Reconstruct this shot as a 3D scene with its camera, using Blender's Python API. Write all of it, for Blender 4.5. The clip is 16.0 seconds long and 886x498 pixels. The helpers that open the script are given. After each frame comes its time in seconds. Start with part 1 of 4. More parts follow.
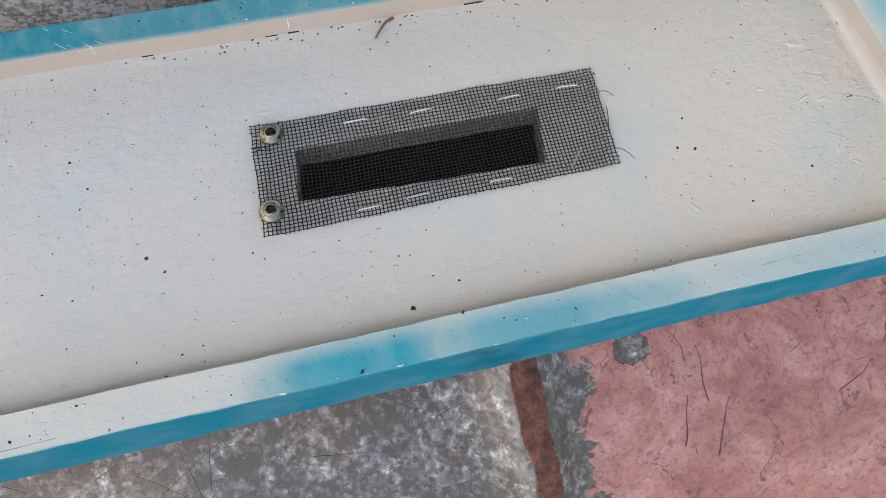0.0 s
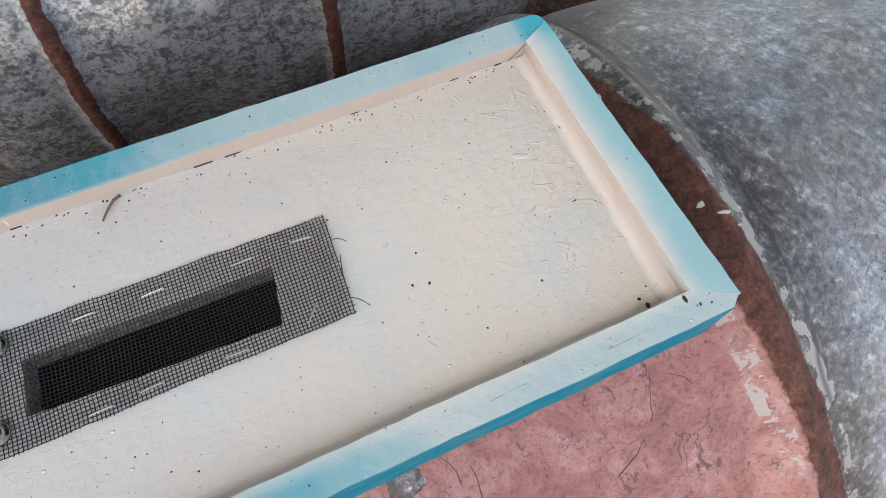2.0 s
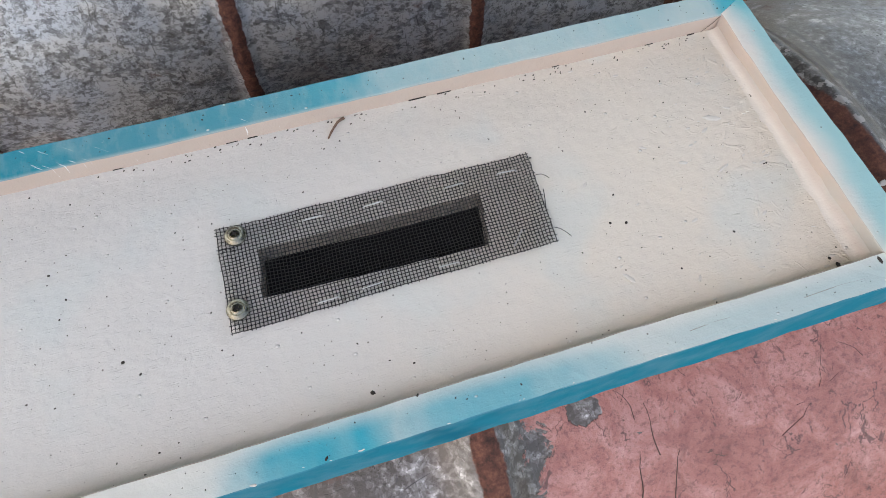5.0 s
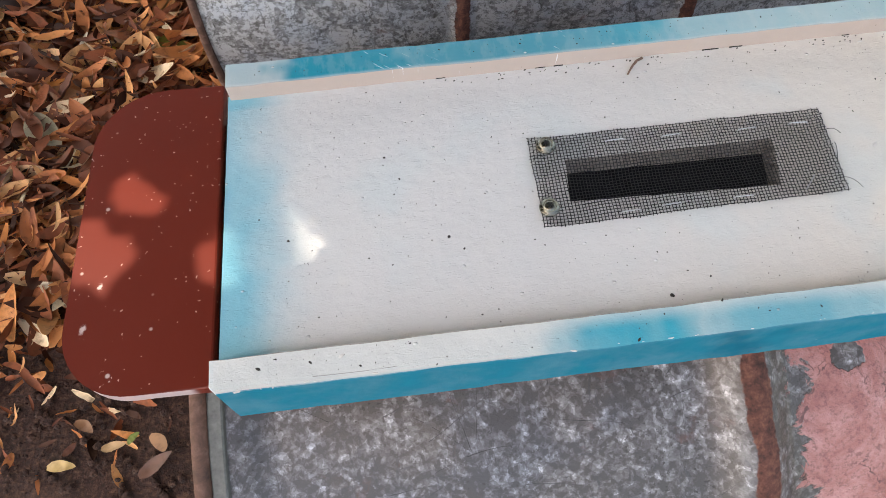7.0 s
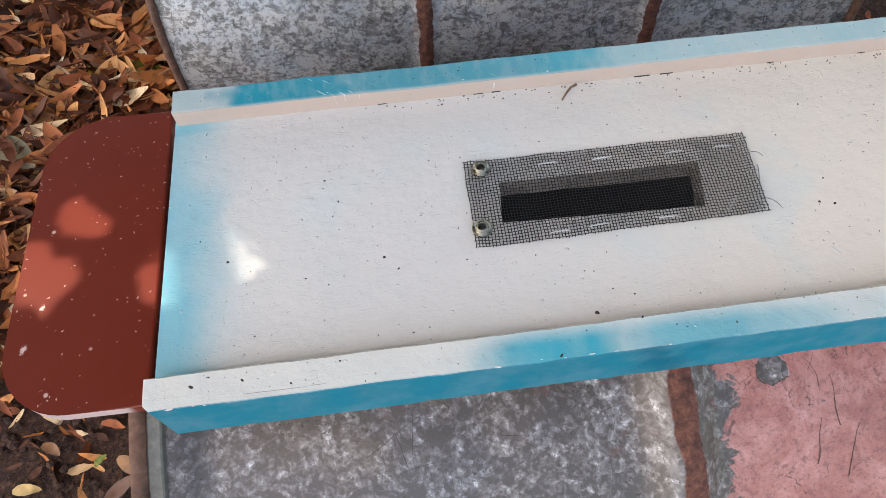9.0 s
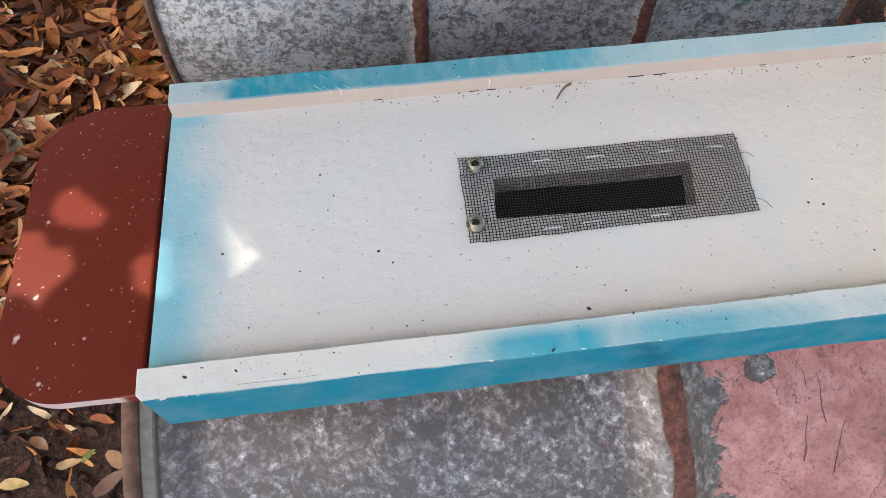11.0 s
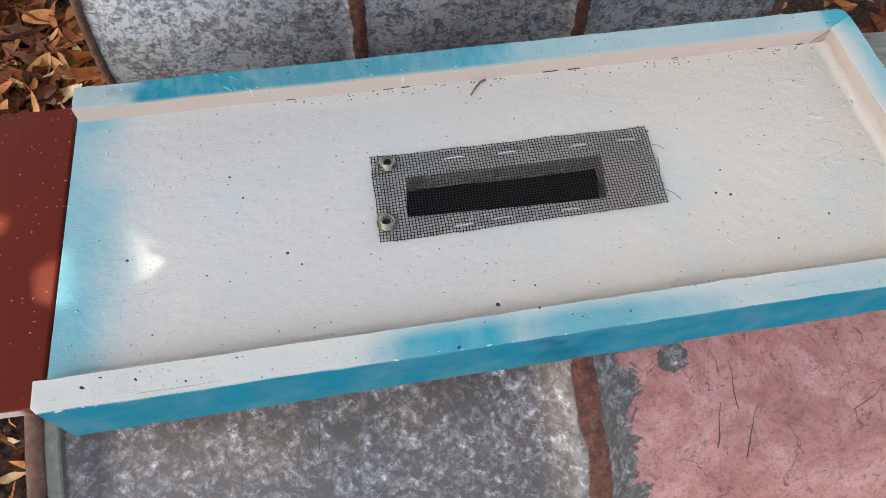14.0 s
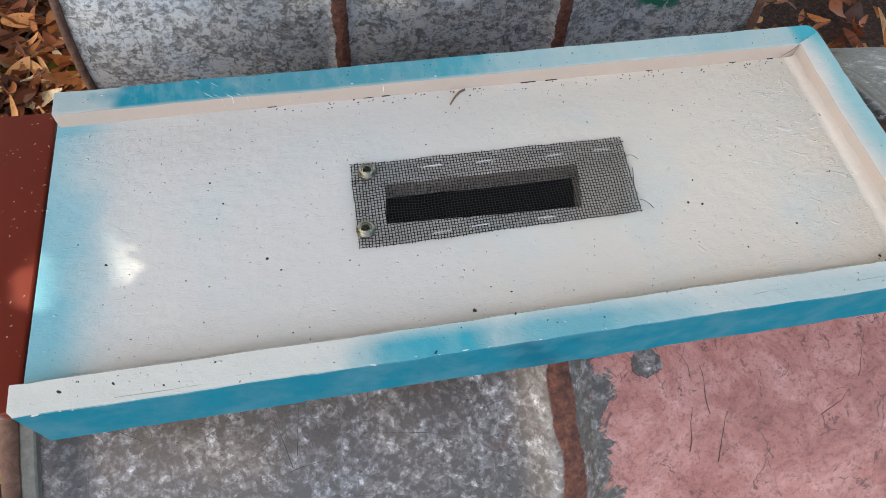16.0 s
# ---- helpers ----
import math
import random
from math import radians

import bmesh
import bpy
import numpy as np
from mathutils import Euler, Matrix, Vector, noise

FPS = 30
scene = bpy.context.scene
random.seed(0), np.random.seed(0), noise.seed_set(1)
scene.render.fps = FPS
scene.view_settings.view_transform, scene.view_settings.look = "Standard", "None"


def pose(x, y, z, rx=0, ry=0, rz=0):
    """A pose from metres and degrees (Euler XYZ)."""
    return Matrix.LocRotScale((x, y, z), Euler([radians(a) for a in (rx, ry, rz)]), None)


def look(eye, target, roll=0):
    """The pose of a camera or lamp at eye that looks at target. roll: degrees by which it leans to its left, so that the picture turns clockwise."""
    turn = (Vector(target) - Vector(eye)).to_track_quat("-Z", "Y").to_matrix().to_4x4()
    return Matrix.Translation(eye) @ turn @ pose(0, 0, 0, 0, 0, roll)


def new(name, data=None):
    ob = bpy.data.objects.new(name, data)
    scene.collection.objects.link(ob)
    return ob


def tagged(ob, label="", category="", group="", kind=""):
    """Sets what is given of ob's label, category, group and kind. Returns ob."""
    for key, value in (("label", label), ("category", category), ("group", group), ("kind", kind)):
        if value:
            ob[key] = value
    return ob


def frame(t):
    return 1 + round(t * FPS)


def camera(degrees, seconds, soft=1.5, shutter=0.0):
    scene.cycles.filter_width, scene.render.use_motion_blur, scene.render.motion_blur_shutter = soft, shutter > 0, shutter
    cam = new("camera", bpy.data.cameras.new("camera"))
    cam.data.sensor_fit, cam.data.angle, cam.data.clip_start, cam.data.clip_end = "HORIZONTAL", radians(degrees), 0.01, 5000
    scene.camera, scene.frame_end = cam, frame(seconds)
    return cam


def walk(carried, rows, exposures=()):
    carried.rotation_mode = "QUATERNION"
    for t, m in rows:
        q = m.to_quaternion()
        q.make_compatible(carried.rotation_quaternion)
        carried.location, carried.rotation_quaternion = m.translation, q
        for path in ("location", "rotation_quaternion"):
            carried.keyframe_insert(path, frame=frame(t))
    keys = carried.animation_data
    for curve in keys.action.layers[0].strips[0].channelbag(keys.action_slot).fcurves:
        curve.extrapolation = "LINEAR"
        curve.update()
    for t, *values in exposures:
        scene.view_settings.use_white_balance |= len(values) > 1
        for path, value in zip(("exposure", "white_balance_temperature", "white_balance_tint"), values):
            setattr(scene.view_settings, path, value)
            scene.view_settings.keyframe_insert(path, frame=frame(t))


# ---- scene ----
cam = camera(66.6, 16.0, soft=0.6)
PATH = [
    (0, (-0.039, 0.001, 0.906), (0.195, 0.762, -0.929), 5.5),
    (0.5, (-0.031, 0.005, 0.911), (0.214, 0.78, -0.917), 5.5),
    (1, (0.002, 0.013, 0.919), (0.29, 0.798, -0.898), 4.5),
    (1.5, (0.038, 0.018, 0.925), (0.392, 0.825, -0.87), 4.3),
    (2, (0.077, 0.032, 0.944), (0.484, 0.776, -0.867), 6.3),
    (2.5, (0.103, 0.049, 0.962), (0.562, 0.714, -0.868), 10.4),
    (3, (0.111, 0.048, 0.965), (0.578, 0.725, -0.858), 9.9),
    (3.5, (0.092, 0.041, 0.958), (0.541, 0.709, -0.873), 10.7),
    (4, (0.074, 0.039, 0.958), (0.521, 0.721, -0.868), 10.5),
    (4.5, (0.037, 0.015, 0.947), (0.405, 0.791, -0.859), 5.1),
    (5, (-0.018, 0.007, 0.942), (0.263, 0.857, -0.846), 2.8),
    (5.2, (-0.039, 0.001, 0.942), (0.211, 0.871, -0.842), 2.0),
    (7.3, (-0.152, -0.04, 0.949), (-0.117, 0.893, -0.82), -2.6),
    (7.5, (-0.148, -0.039, 0.948), (-0.1, 0.898, -0.818), -1.6),
    (8, (-0.138, -0.043, 0.95), (-0.07, 0.906, -0.81), -1.1),
    (8.5, (-0.129, -0.047, 0.953), (-0.059, 0.918, -0.798), -1.2),
    (9, (-0.118, -0.048, 0.959), (-0.039, 0.93, -0.784), -1.3),
    (11.3, (-0.12, -0.054, 0.96), (-0.015, 0.925, -0.781), 0.8),
    (11.5, (-0.119, -0.055, 0.959), (-0.014, 0.916, -0.787), 0.8),
    (12, (-0.122, -0.058, 0.958), (-0.025, 0.91, -0.79), 1.2),
    (12.5, (-0.116, -0.056, 0.96), (-0.024, 0.909, -0.79), 1.2),
    (13, (-0.104, -0.054, 0.96), (0.03, 0.914, -0.785), 2.7),
    (13.5, (-0.087, -0.052, 0.961), (0.084, 0.91, -0.784), 3.2),
    (14, (-0.083, -0.055, 0.96), (0.099, 0.905, -0.785), 3.2),
    (14.5, (-0.084, -0.058, 0.964), (0.115, 0.912, -0.774), 4.1),
    (15, (-0.085, -0.062, 0.967), (0.128, 0.922, -0.761), 5.1),
    (15.5, (-0.085, -0.061, 0.966), (0.13, 0.916, -0.766), 5.3),
    (16, (-0.081, -0.059, 0.965), (0.154, 0.914, -0.766), 6.0),
]
EXPOSURES = [(0.0, 2.22, 8400, 9), (1.5, 2.29, 8500, 10), (3.0, 2.52, 8900, 13), (5.0, 2.33, 8600, 12), (8.0, 2.42, 8600, 13), (12.0, 2.39, 8500, 12), (16.0, 2.31, 8400, 9)]
walk(cam, [(t, look(eye, target, roll)) for t, eye, target, roll in PATH], EXPOSURES)

# ---- light ----
TO_SUN = Vector((-0.48, -0.03, 0.82)).normalized()
SUN_ELEVATION = math.asin(TO_SUN.z)
world = bpy.data.worlds.new("world")
scene.world = world
world.use_nodes = True
wn, wl = world.node_tree.nodes, world.node_tree.links
sky = wn.new("ShaderNodeTexSky")
sky.sky_type = "NISHITA"
sky.sun_disc = False
sky.sun_elevation = SUN_ELEVATION
sky.sun_rotation = math.atan2(TO_SUN.x, TO_SUN.y)
sky.air_density, sky.dust_density, sky.ozone_density = 1.0, 3.0, 1.0
wn["Background"].inputs["Strength"].default_value = 0.15
wl.new(sky.outputs["Color"], wn["Background"].inputs["Color"])
sun_data = bpy.data.lights.new("sun", "SUN")
sun_data.energy, sun_data.angle, sun_data.color = 1.25, radians(0.5), (0.93, 0.97, 1.0)
sun = new("sun", sun_data)
sun.matrix_world = look(TO_SUN * 10, (0, 0, 0))

# ---- sizes ----
FLOOR_Z = 0.614                       # top of the board's floor panel
BOARD_AT = pose(0.0, 0.175, FLOOR_Z, 0, 0, math.degrees(0.03))
DRUM_R, HOOP_R = 0.295, 0.303
GROUND_Z = -0.008


front_mid, back_mid = 0.175, 0.042    # the middles of the two drums


# ---- node helpers ----
class Mat:
    """A small builder for node materials."""

    def __init__(self, name):
        self.m = bpy.data.materials.new(name)
        self.m.use_nodes = True
        self.n, self.l = self.m.node_tree.nodes, self.m.node_tree.links
        self.b = self.n["Principled BSDF"]
        tc = self.n.new("ShaderNodeTexCoord")
        self.co, self.facing = tc.outputs["Object"], tc.outputs["Normal"]

    def put(self, socket, value):
        if isinstance(value, (int, float)):
            if socket.type == "RGBA":
                value = (value, value, value, 1)
            socket.default_value = value
        elif isinstance(value, tuple):
            socket.default_value = (*value, 1) if socket.type == "RGBA" and len(value) == 3 else value
        else:
            self.l.new(value, socket)

    def node(self, kind, out=0, **ins):
        nd = self.n.new(kind)
        for k, v in ins.items():
            self.put(nd.inputs[k.replace("_", " ")], v)
        return nd.outputs[out]

    def math(self, op, a, b=0.0, c=0.0, clamp=False):
        nd = self.n.new("ShaderNodeMath")
        nd.operation, nd.use_clamp = op, clamp
        for s, v in zip(nd.inputs, (a, b, c)):
            self.put(s, v)
        return nd.outputs[0]

    def axis(self, which, co=None):
        nd = self.n.new("ShaderNodeSeparateXYZ")
        self.l.new(co or self.co, nd.inputs[0])
        return nd.outputs["XYZ".index(which)]

    def scaled(self, x, y, z, co=None):
        nd = self.n.new("ShaderNodeMapping")
        self.l.new(co or self.co, nd.inputs[0])
        nd.inputs["Scale"].default_value = (x, y, z)
        return nd.outputs[0]

    def turned(self, degrees, co=None):
        nd = self.n.new("ShaderNodeMapping")
        self.l.new(co or self.co, nd.inputs[0])
        nd.inputs["Rotation"].default_value = (0, 0, radians(degrees))
        return nd.outputs[0]

    def noise(self, scale, detail=4.0, rough=0.55, distort=0.0, co=None, out="Fac"):
        nd = self.n.new("ShaderNodeTexNoise")
        self.l.new(co or self.co, nd.inputs["Vector"])
        for k, v in (("Scale", scale), ("Detail", detail), ("Roughness", rough), ("Distortion", distort)):
            nd.inputs[k].default_value = v
        return nd.outputs[out]

    def cells(self, scale, co=None, out="Color", feature="F1", rand=1.0):
        nd = self.n.new("ShaderNodeTexVoronoi")
        nd.feature = feature
        self.l.new(co or self.co, nd.inputs["Vector"])
        nd.inputs["Scale"].default_value = scale
        nd.inputs["Randomness"].default_value = rand
        return nd.outputs[out]

    def warped(self, amount, scale, co=None, detail=3.0):
        """Coordinates shaken by a noise of its own."""
        base = co or self.co
        n = self.noise(scale, detail, 0.6, 0.0, base, "Color")
        sub = self.n.new("ShaderNodeVectorMath")
        sub.operation = "SUBTRACT"
        self.l.new(n, sub.inputs[0])
        sub.inputs[1].default_value = (0.5, 0.5, 0.5)
        mul = self.n.new("ShaderNodeVectorMath")
        mul.operation = "MULTIPLY_ADD"
        self.l.new(sub.outputs[0], mul.inputs[0])
        mul.inputs[1].default_value = (amount, amount, amount)
        self.l.new(base, mul.inputs[2])
        return mul.outputs[0]

    def step(self, value, lo, hi, a=0.0, b=1.0):
        """Smooth ramp of a value from a at lo to b at hi."""
        nd = self.n.new("ShaderNodeMapRange")
        nd.interpolation_type = "SMOOTHSTEP"
        for k, v in (("Value", value), ("From Min", lo), ("From Max", hi), ("To Min", a), ("To Max", b)):
            self.put(nd.inputs[k], v)
        return nd.outputs[0]

    def bump_at(self, axis_value, centre, width):
        """1 at the centre, 0 at width from it."""
        d = self.math("ABSOLUTE", self.math("SUBTRACT", axis_value, centre))
        return self.step(d, 0.0, width, 1.0, 0.0)

    def mix(self, fac, a, b, blend="MIX"):
        nd = self.n.new("ShaderNodeMix")
        nd.data_type, nd.blend_type = "RGBA", blend
        self.put(nd.inputs[0], fac)
        self.put(nd.inputs[6], a)
        self.put(nd.inputs[7], b)
        return nd.outputs[2]

    def ramp(self, fac, *stops):
        nd = self.n.new("ShaderNodeValToRGB")
        el = nd.color_ramp.elements
        while len(el) < len(stops):
            el.new(0.5)
        for e, (p, c) in zip(el, stops):
            e.position, e.color = p, (*c, 1)
        self.put(nd.inputs[0], fac)
        return nd.outputs[0]

    def relief(self, height, strength=0.3, dist=0.001, under=None):
        nd = self.n.new("ShaderNodeBump")
        nd.inputs["Strength"].default_value, nd.inputs["Distance"].default_value = strength, dist
        self.l.new(height, nd.inputs["Height"])
        if under:
            self.l.new(under, nd.inputs["Normal"])
        return nd.outputs[0]

    def done(self, colour, rough=0.5, metal=0.0, normal=None, spec=0.5):
        self.put(self.b.inputs["Base Color"], colour)
        self.put(self.b.inputs["Roughness"], rough)
        self.put(self.b.inputs["Metallic"], metal)
        self.put(self.b.inputs["Specular IOR Level"], spec)
        if normal:
            self.l.new(normal, self.b.inputs["Normal"])
        return self.m


CREAM, PALE, TEAL = (0.66, 0.62, 0.57), (0.50, 0.60, 0.60), (0.0, 0.170, 0.245)
# inner rail face: pinkish base coat, with its shade put into the colour
WARM_SHADED = (0.44, 0.352, 0.305)


def paint_finish(k, colour, rough=0.42, grain=True, extra=None):
    """Brushed and sprayed gloss paint on timber, with dust, specks and grain."""
    fine = k.noise(900, 3, 0.7)
    dash = k.noise(1.0, 3, 0.6, 0.0, k.scaled(110, 1000, 300))
    grainy = k.math("SUBTRACT", k.step(dash, 0.58, 0.72), k.step(dash, 0.28, 0.42, 0.35, 0.0))
    blot = k.noise(28, 4, 0.6)
    colour = k.mix(k.step(blot, 0.35, 0.75, 0.0, 0.10), colour, (0.50, 0.49, 0.47))
    dots = k.cells(210, out="Distance")
    pick = k.axis("X", k.cells(210, out="Color"))
    speck = k.math("MULTIPLY", k.step(dots, 0.06, 0.15, 1.0, 0.0), k.math("GREATER_THAN", pick, 0.955))
    colour = k.mix(k.math("MULTIPLY", speck, 0.75), colour, (0.09, 0.075, 0.06))
    wd = k.cells(150, k.scaled(1, 1.3, 1), out="Distance")
    wp = k.axis("Y", k.cells(150, k.scaled(1, 1.3, 1), out="Color"))
    fleck = k.math("MULTIPLY", k.step(wd, 0.05, 0.2, 1.0, 0.0), k.math("GREATER_THAN", wp, 0.94))
    colour = k.mix(k.math("MULTIPLY", fleck, 0.7), colour, (0.82, 0.81, 0.78))
    h = k.math("ADD", k.math("MULTIPLY", grainy, 0.20 if grain else 0.10), k.math("MULTIPLY", fine, 0.3))
    h = k.math("ADD", h, k.math("MULTIPLY", k.noise(120, 2, 0.5), 0.9))
    h = k.math("ADD", h, k.math("MULTIPLY", fleck, 1.2))
    h = k.math("ADD", h, k.math("MULTIPLY", k.noise(34, 3, 0.5), 1.1))
    if extra:
        h = k.math("ADD", h, extra)
    n = k.relief(h, 0.85, 0.0008)
    r = k.step(blot, 0.3, 0.7, rough - 0.06, rough + 0.12)
    return k.done(colour, r, 0.0, n, 0.24 if grain else 0.0)


def floor_paint():
    k = Mat("cream_floor_paint")
    x, y = k.axis("X"), k.axis("Y")
    cloud = k.noise(14, 3, 0.5)
    tone = k.mix(k.step(x, -0.10, 0.20), (0.60, 0.585, 0.56), (0.66, 0.60, 0.52))
    tone = k.mix(k.step(cloud, 0.5, 0.7, 0.0, 0.35), tone, PALE)
    # blue overspray at the open end and along the back left
    ragged = k.math("ADD", x, k.math("MULTIPLY", k.math("SUBTRACT", cloud, 0.5), 0.06))
    edge = k.step(ragged, -0.270, -0.205, 1.0, 0.0)
    low = k.step(y, 0.06, -0.05, 0.66, 1.0)
    low = k.math("MAXIMUM", low, k.step(y, 0.070, 0.086, 0.0, 1.0))
    blue = k.math("MULTIPLY", edge, low)
    tone = k.mix(k.math("MULTIPLY", k.step(blue, 0.0, 0.9), 0.80), tone, (0.06, 0.40, 0.50))
    cut = k.step(k.math("ABSOLUTE", k.axis("Z", k.facing)), 0.3, 0.6, 1.0, 0.0)
    tone = k.mix(cut, tone, k.mix(k.noise(1.0, 3, 0.6, 0.0, k.scaled(60, 60, 700)), (0.22, 0.19, 0.16), (0.40, 0.355, 0.31)))
    # smears of thick paint towards the closed end
    smear = k.noise(1.0, 4, 0.6, 0.8, k.scaled(46, 110, 60, k.turned(28, k.warped(0.02, 40))))
    smear = k.math("MULTIPLY", k.step(smear, 0.60, 0.68), k.step(x, 0.13, 0.25, 0.0, 0.55))
    return paint_finish(k, tone, extra=smear)


def back_rail_paint():
    k = Mat("back_rail_paint")
    x, y, z = k.axis("X"), k.axis("Y"), k.axis("Z")
    cloud = k.noise(16, 3, 0.55)
    along = k.math("ADD", x, k.math("MULTIPLY", k.math("SUBTRACT", cloud, 0.5), 0.10))
    blue = k.math("MAXIMUM", k.step(k.bump_at(along, -0.185, 0.085), 0.0, 0.5), k.step(k.bump_at(along, -0.06, 0.15), 0.0, 0.6, 0.0, 0.92))
    blue = k.math("MAXIMUM", blue, k.math("MULTIPLY", k.step(k.bump_at(x, 0.275, 0.04), 0.0, 0.6), 1.0))
    blue = k.math("MAXIMUM", blue, k.step(k.noise(11, 2), 0.3, 0.7, 0.40, 0.62))
    outer = k.step(y, 0.0865, 0.0925)
    blue = k.math("MULTIPLY", k.math("MULTIPLY", blue, outer), k.step(k.axis("Z", k.facing), 0.3, 0.7))
    sc = k.noise(1.0, 3, 0.6, 0.0, k.scaled(150, 60, 60))
    blue = k.math("MULTIPLY", blue, k.step(sc, 0.38, 0.55, 0.92, 1.0))
    # the inner face takes the darker tone that holds its shade
    tone = k.mix(blue, k.mix(k.step(k.axis("Y", k.facing), -0.8, -0.3), WARM_SHADED, CREAM), k.mix(k.step(along, -0.10, 0.10), (0.0, 0.25, 0.325), (0.02, 0.37, 0.45)))
    slant = k.turned(38)
    scuff = k.noise(1.0, 3, 0.6, 0.0, k.scaled(60, 900, 60, slant))
    scuff = k.math("MULTIPLY", k.step(scuff, 0.66, 0.70), k.step(k.noise(26, 2), 0.5, 0.62))
    scuff = k.math("MULTIPLY", scuff, k.step(x, 0.02, -0.03))
    tone = k.mix(k.math("MULTIPLY", scuff, 0.8), tone, (0.75, 0.78, 0.78))
    side = k.step(k.axis("Y", k.facing), 0.55, 0.75)
    tone = k.mix(side, tone, TEAL)
    return paint_finish(k, tone, grain=False)


def front_rail_paint():
    k = Mat("front_rail_paint")
    x, y, z = k.axis("X"), k.axis("Y"), k.axis("Z")
    cloud = k.noise(18, 3, 0.55)
    along = k.math("ADD", x, k.math("MULTIPLY", k.math("SUBTRACT", cloud, 0.5), 0.09))
    blue = k.math("MAXIMUM", k.bump_at(along, -0.055, 0.075), k.math("MULTIPLY", k.bump_at(along, 0.030, 0.125), 0.85))
    drip = k.noise(1.0, 2, 0.5, 0.0, k.scaled(60, 12, 12))
    blue = k.math("MULTIPLY", blue, k.step(drip, 0.2, 0.6, 0.85, 1.0))
    blue = k.math("MAXIMUM", blue, k.step(along, -0.02, 0.20, 0.05, 0.36))
    lip = k.step(y, -0.1045, -0.1066)
    blue = k.math("MAXIMUM", k.math("MULTIPLY", blue, k.step(y, -0.087, -0.098, 0.35, 1.0)), k.math("MULTIPLY", lip, 0.4))
    tone = k.mix(blue, (0.62, 0.61, 0.57), (0.004, 0.32, 0.41))
    # darker beige inner face: weaker bounce light on the floor put into its colour
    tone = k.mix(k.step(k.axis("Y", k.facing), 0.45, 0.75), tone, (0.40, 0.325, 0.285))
    side = k.step(k.axis("Y", k.facing), -0.55, -0.75)
    dark = k.mix(k.bump_at(along, 0.005, 0.03), (0.0, 0.170, 0.245), (0.0, 0.125, 0.190))
    tone = k.mix(side, tone, dark)
    return paint_finish(k, tone, grain=False)


def end_rail_paint():
    k = Mat("end_rail_paint")
    x, y, z = k.axis("X"), k.axis("Y"), k.axis("Z")
    cloud = k.noise(18, 3, 0.55)
    outer = k.step(k.math("ADD", x, k.math("MULTIPLY", k.math("SUBTRACT", cloud, 0.5), 0.02)), 0.250, 0.268)
    # end rail's inner face: shade put into the colour, darker than the cream
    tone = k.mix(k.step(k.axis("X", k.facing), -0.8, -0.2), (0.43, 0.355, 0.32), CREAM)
    corner = k.step(y, 0.075, 0.108, 0.60, 0.95)
    tone = k.mix(k.math("MULTIPLY", outer, corner), tone, (0.03, 0.42, 0.49))
    side = k.step(k.axis("X", k.facing), 0.55, 0.75)
    tone = k.mix(side, tone, TEAL)
    return paint_finish(k, tone, grain=False)


def landing_paint():
    k = Mat("oxide_red_gloss_paint")
    blot = k.noise(35, 4, 0.6)
    tone = k.mix(k.noise(9, 2, 0.5), (0.120, 0.015, 0.008), (0.160, 0.022, 0.012))
    scuffed = k.scaled(1.0, 0.5, 1.0, k.warped(0.012, 160, None, 4.0))
    chips = k.math("MULTIPLY", k.step(k.cells(75, scuffed, out="Distance"), 0.10, 0.20, 1.0, 0.0), k.math("GREATER_THAN", k.axis("Y", k.cells(75, scuffed)), 0.79))
    tiny = k.math("MULTIPLY", k.step(k.cells(260, k.warped(0.006, 200), out="Distance"), 0.08, 0.18, 1.0, 0.0), k.math("GREATER_THAN", k.math("ADD", k.axis("Z", k.cells(260, k.warped(0.006, 200))), k.step(k.noise(30, 3), 0.45, 0.7, 0.0, 0.35)), 0.94))
    chips = k.math("MAXIMUM", chips, tiny)
    dots = k.cells(95, out="Distance")
    pick = k.axis("X", k.cells(95, out="Color"))
    dots = k.math("MULTIPLY", k.step(dots, 0.07, 0.16, 1.0, 0.0), k.math("GREATER_THAN", pick, 0.86))
    chips = k.math("MAXIMUM", chips, dots)
    tone = k.mix(k.math("MULTIPLY", chips, 0.85), tone, (0.62, 0.46, 0.42))
    worn = k.math("MULTIPLY", k.step(k.axis("Z", k.facing), 0.35, 0.85, 0.9, 0.0), k.step(k.axis("X"), -0.278, -0.284))
    tone = k.mix(worn, tone, (0.55, 0.44, 0.43))
    n = k.relief(k.noise(160, 3, 0.6), 0.06, 0.0004)
    return k.done(tone, 0.36, 0.0, n, 0.38)


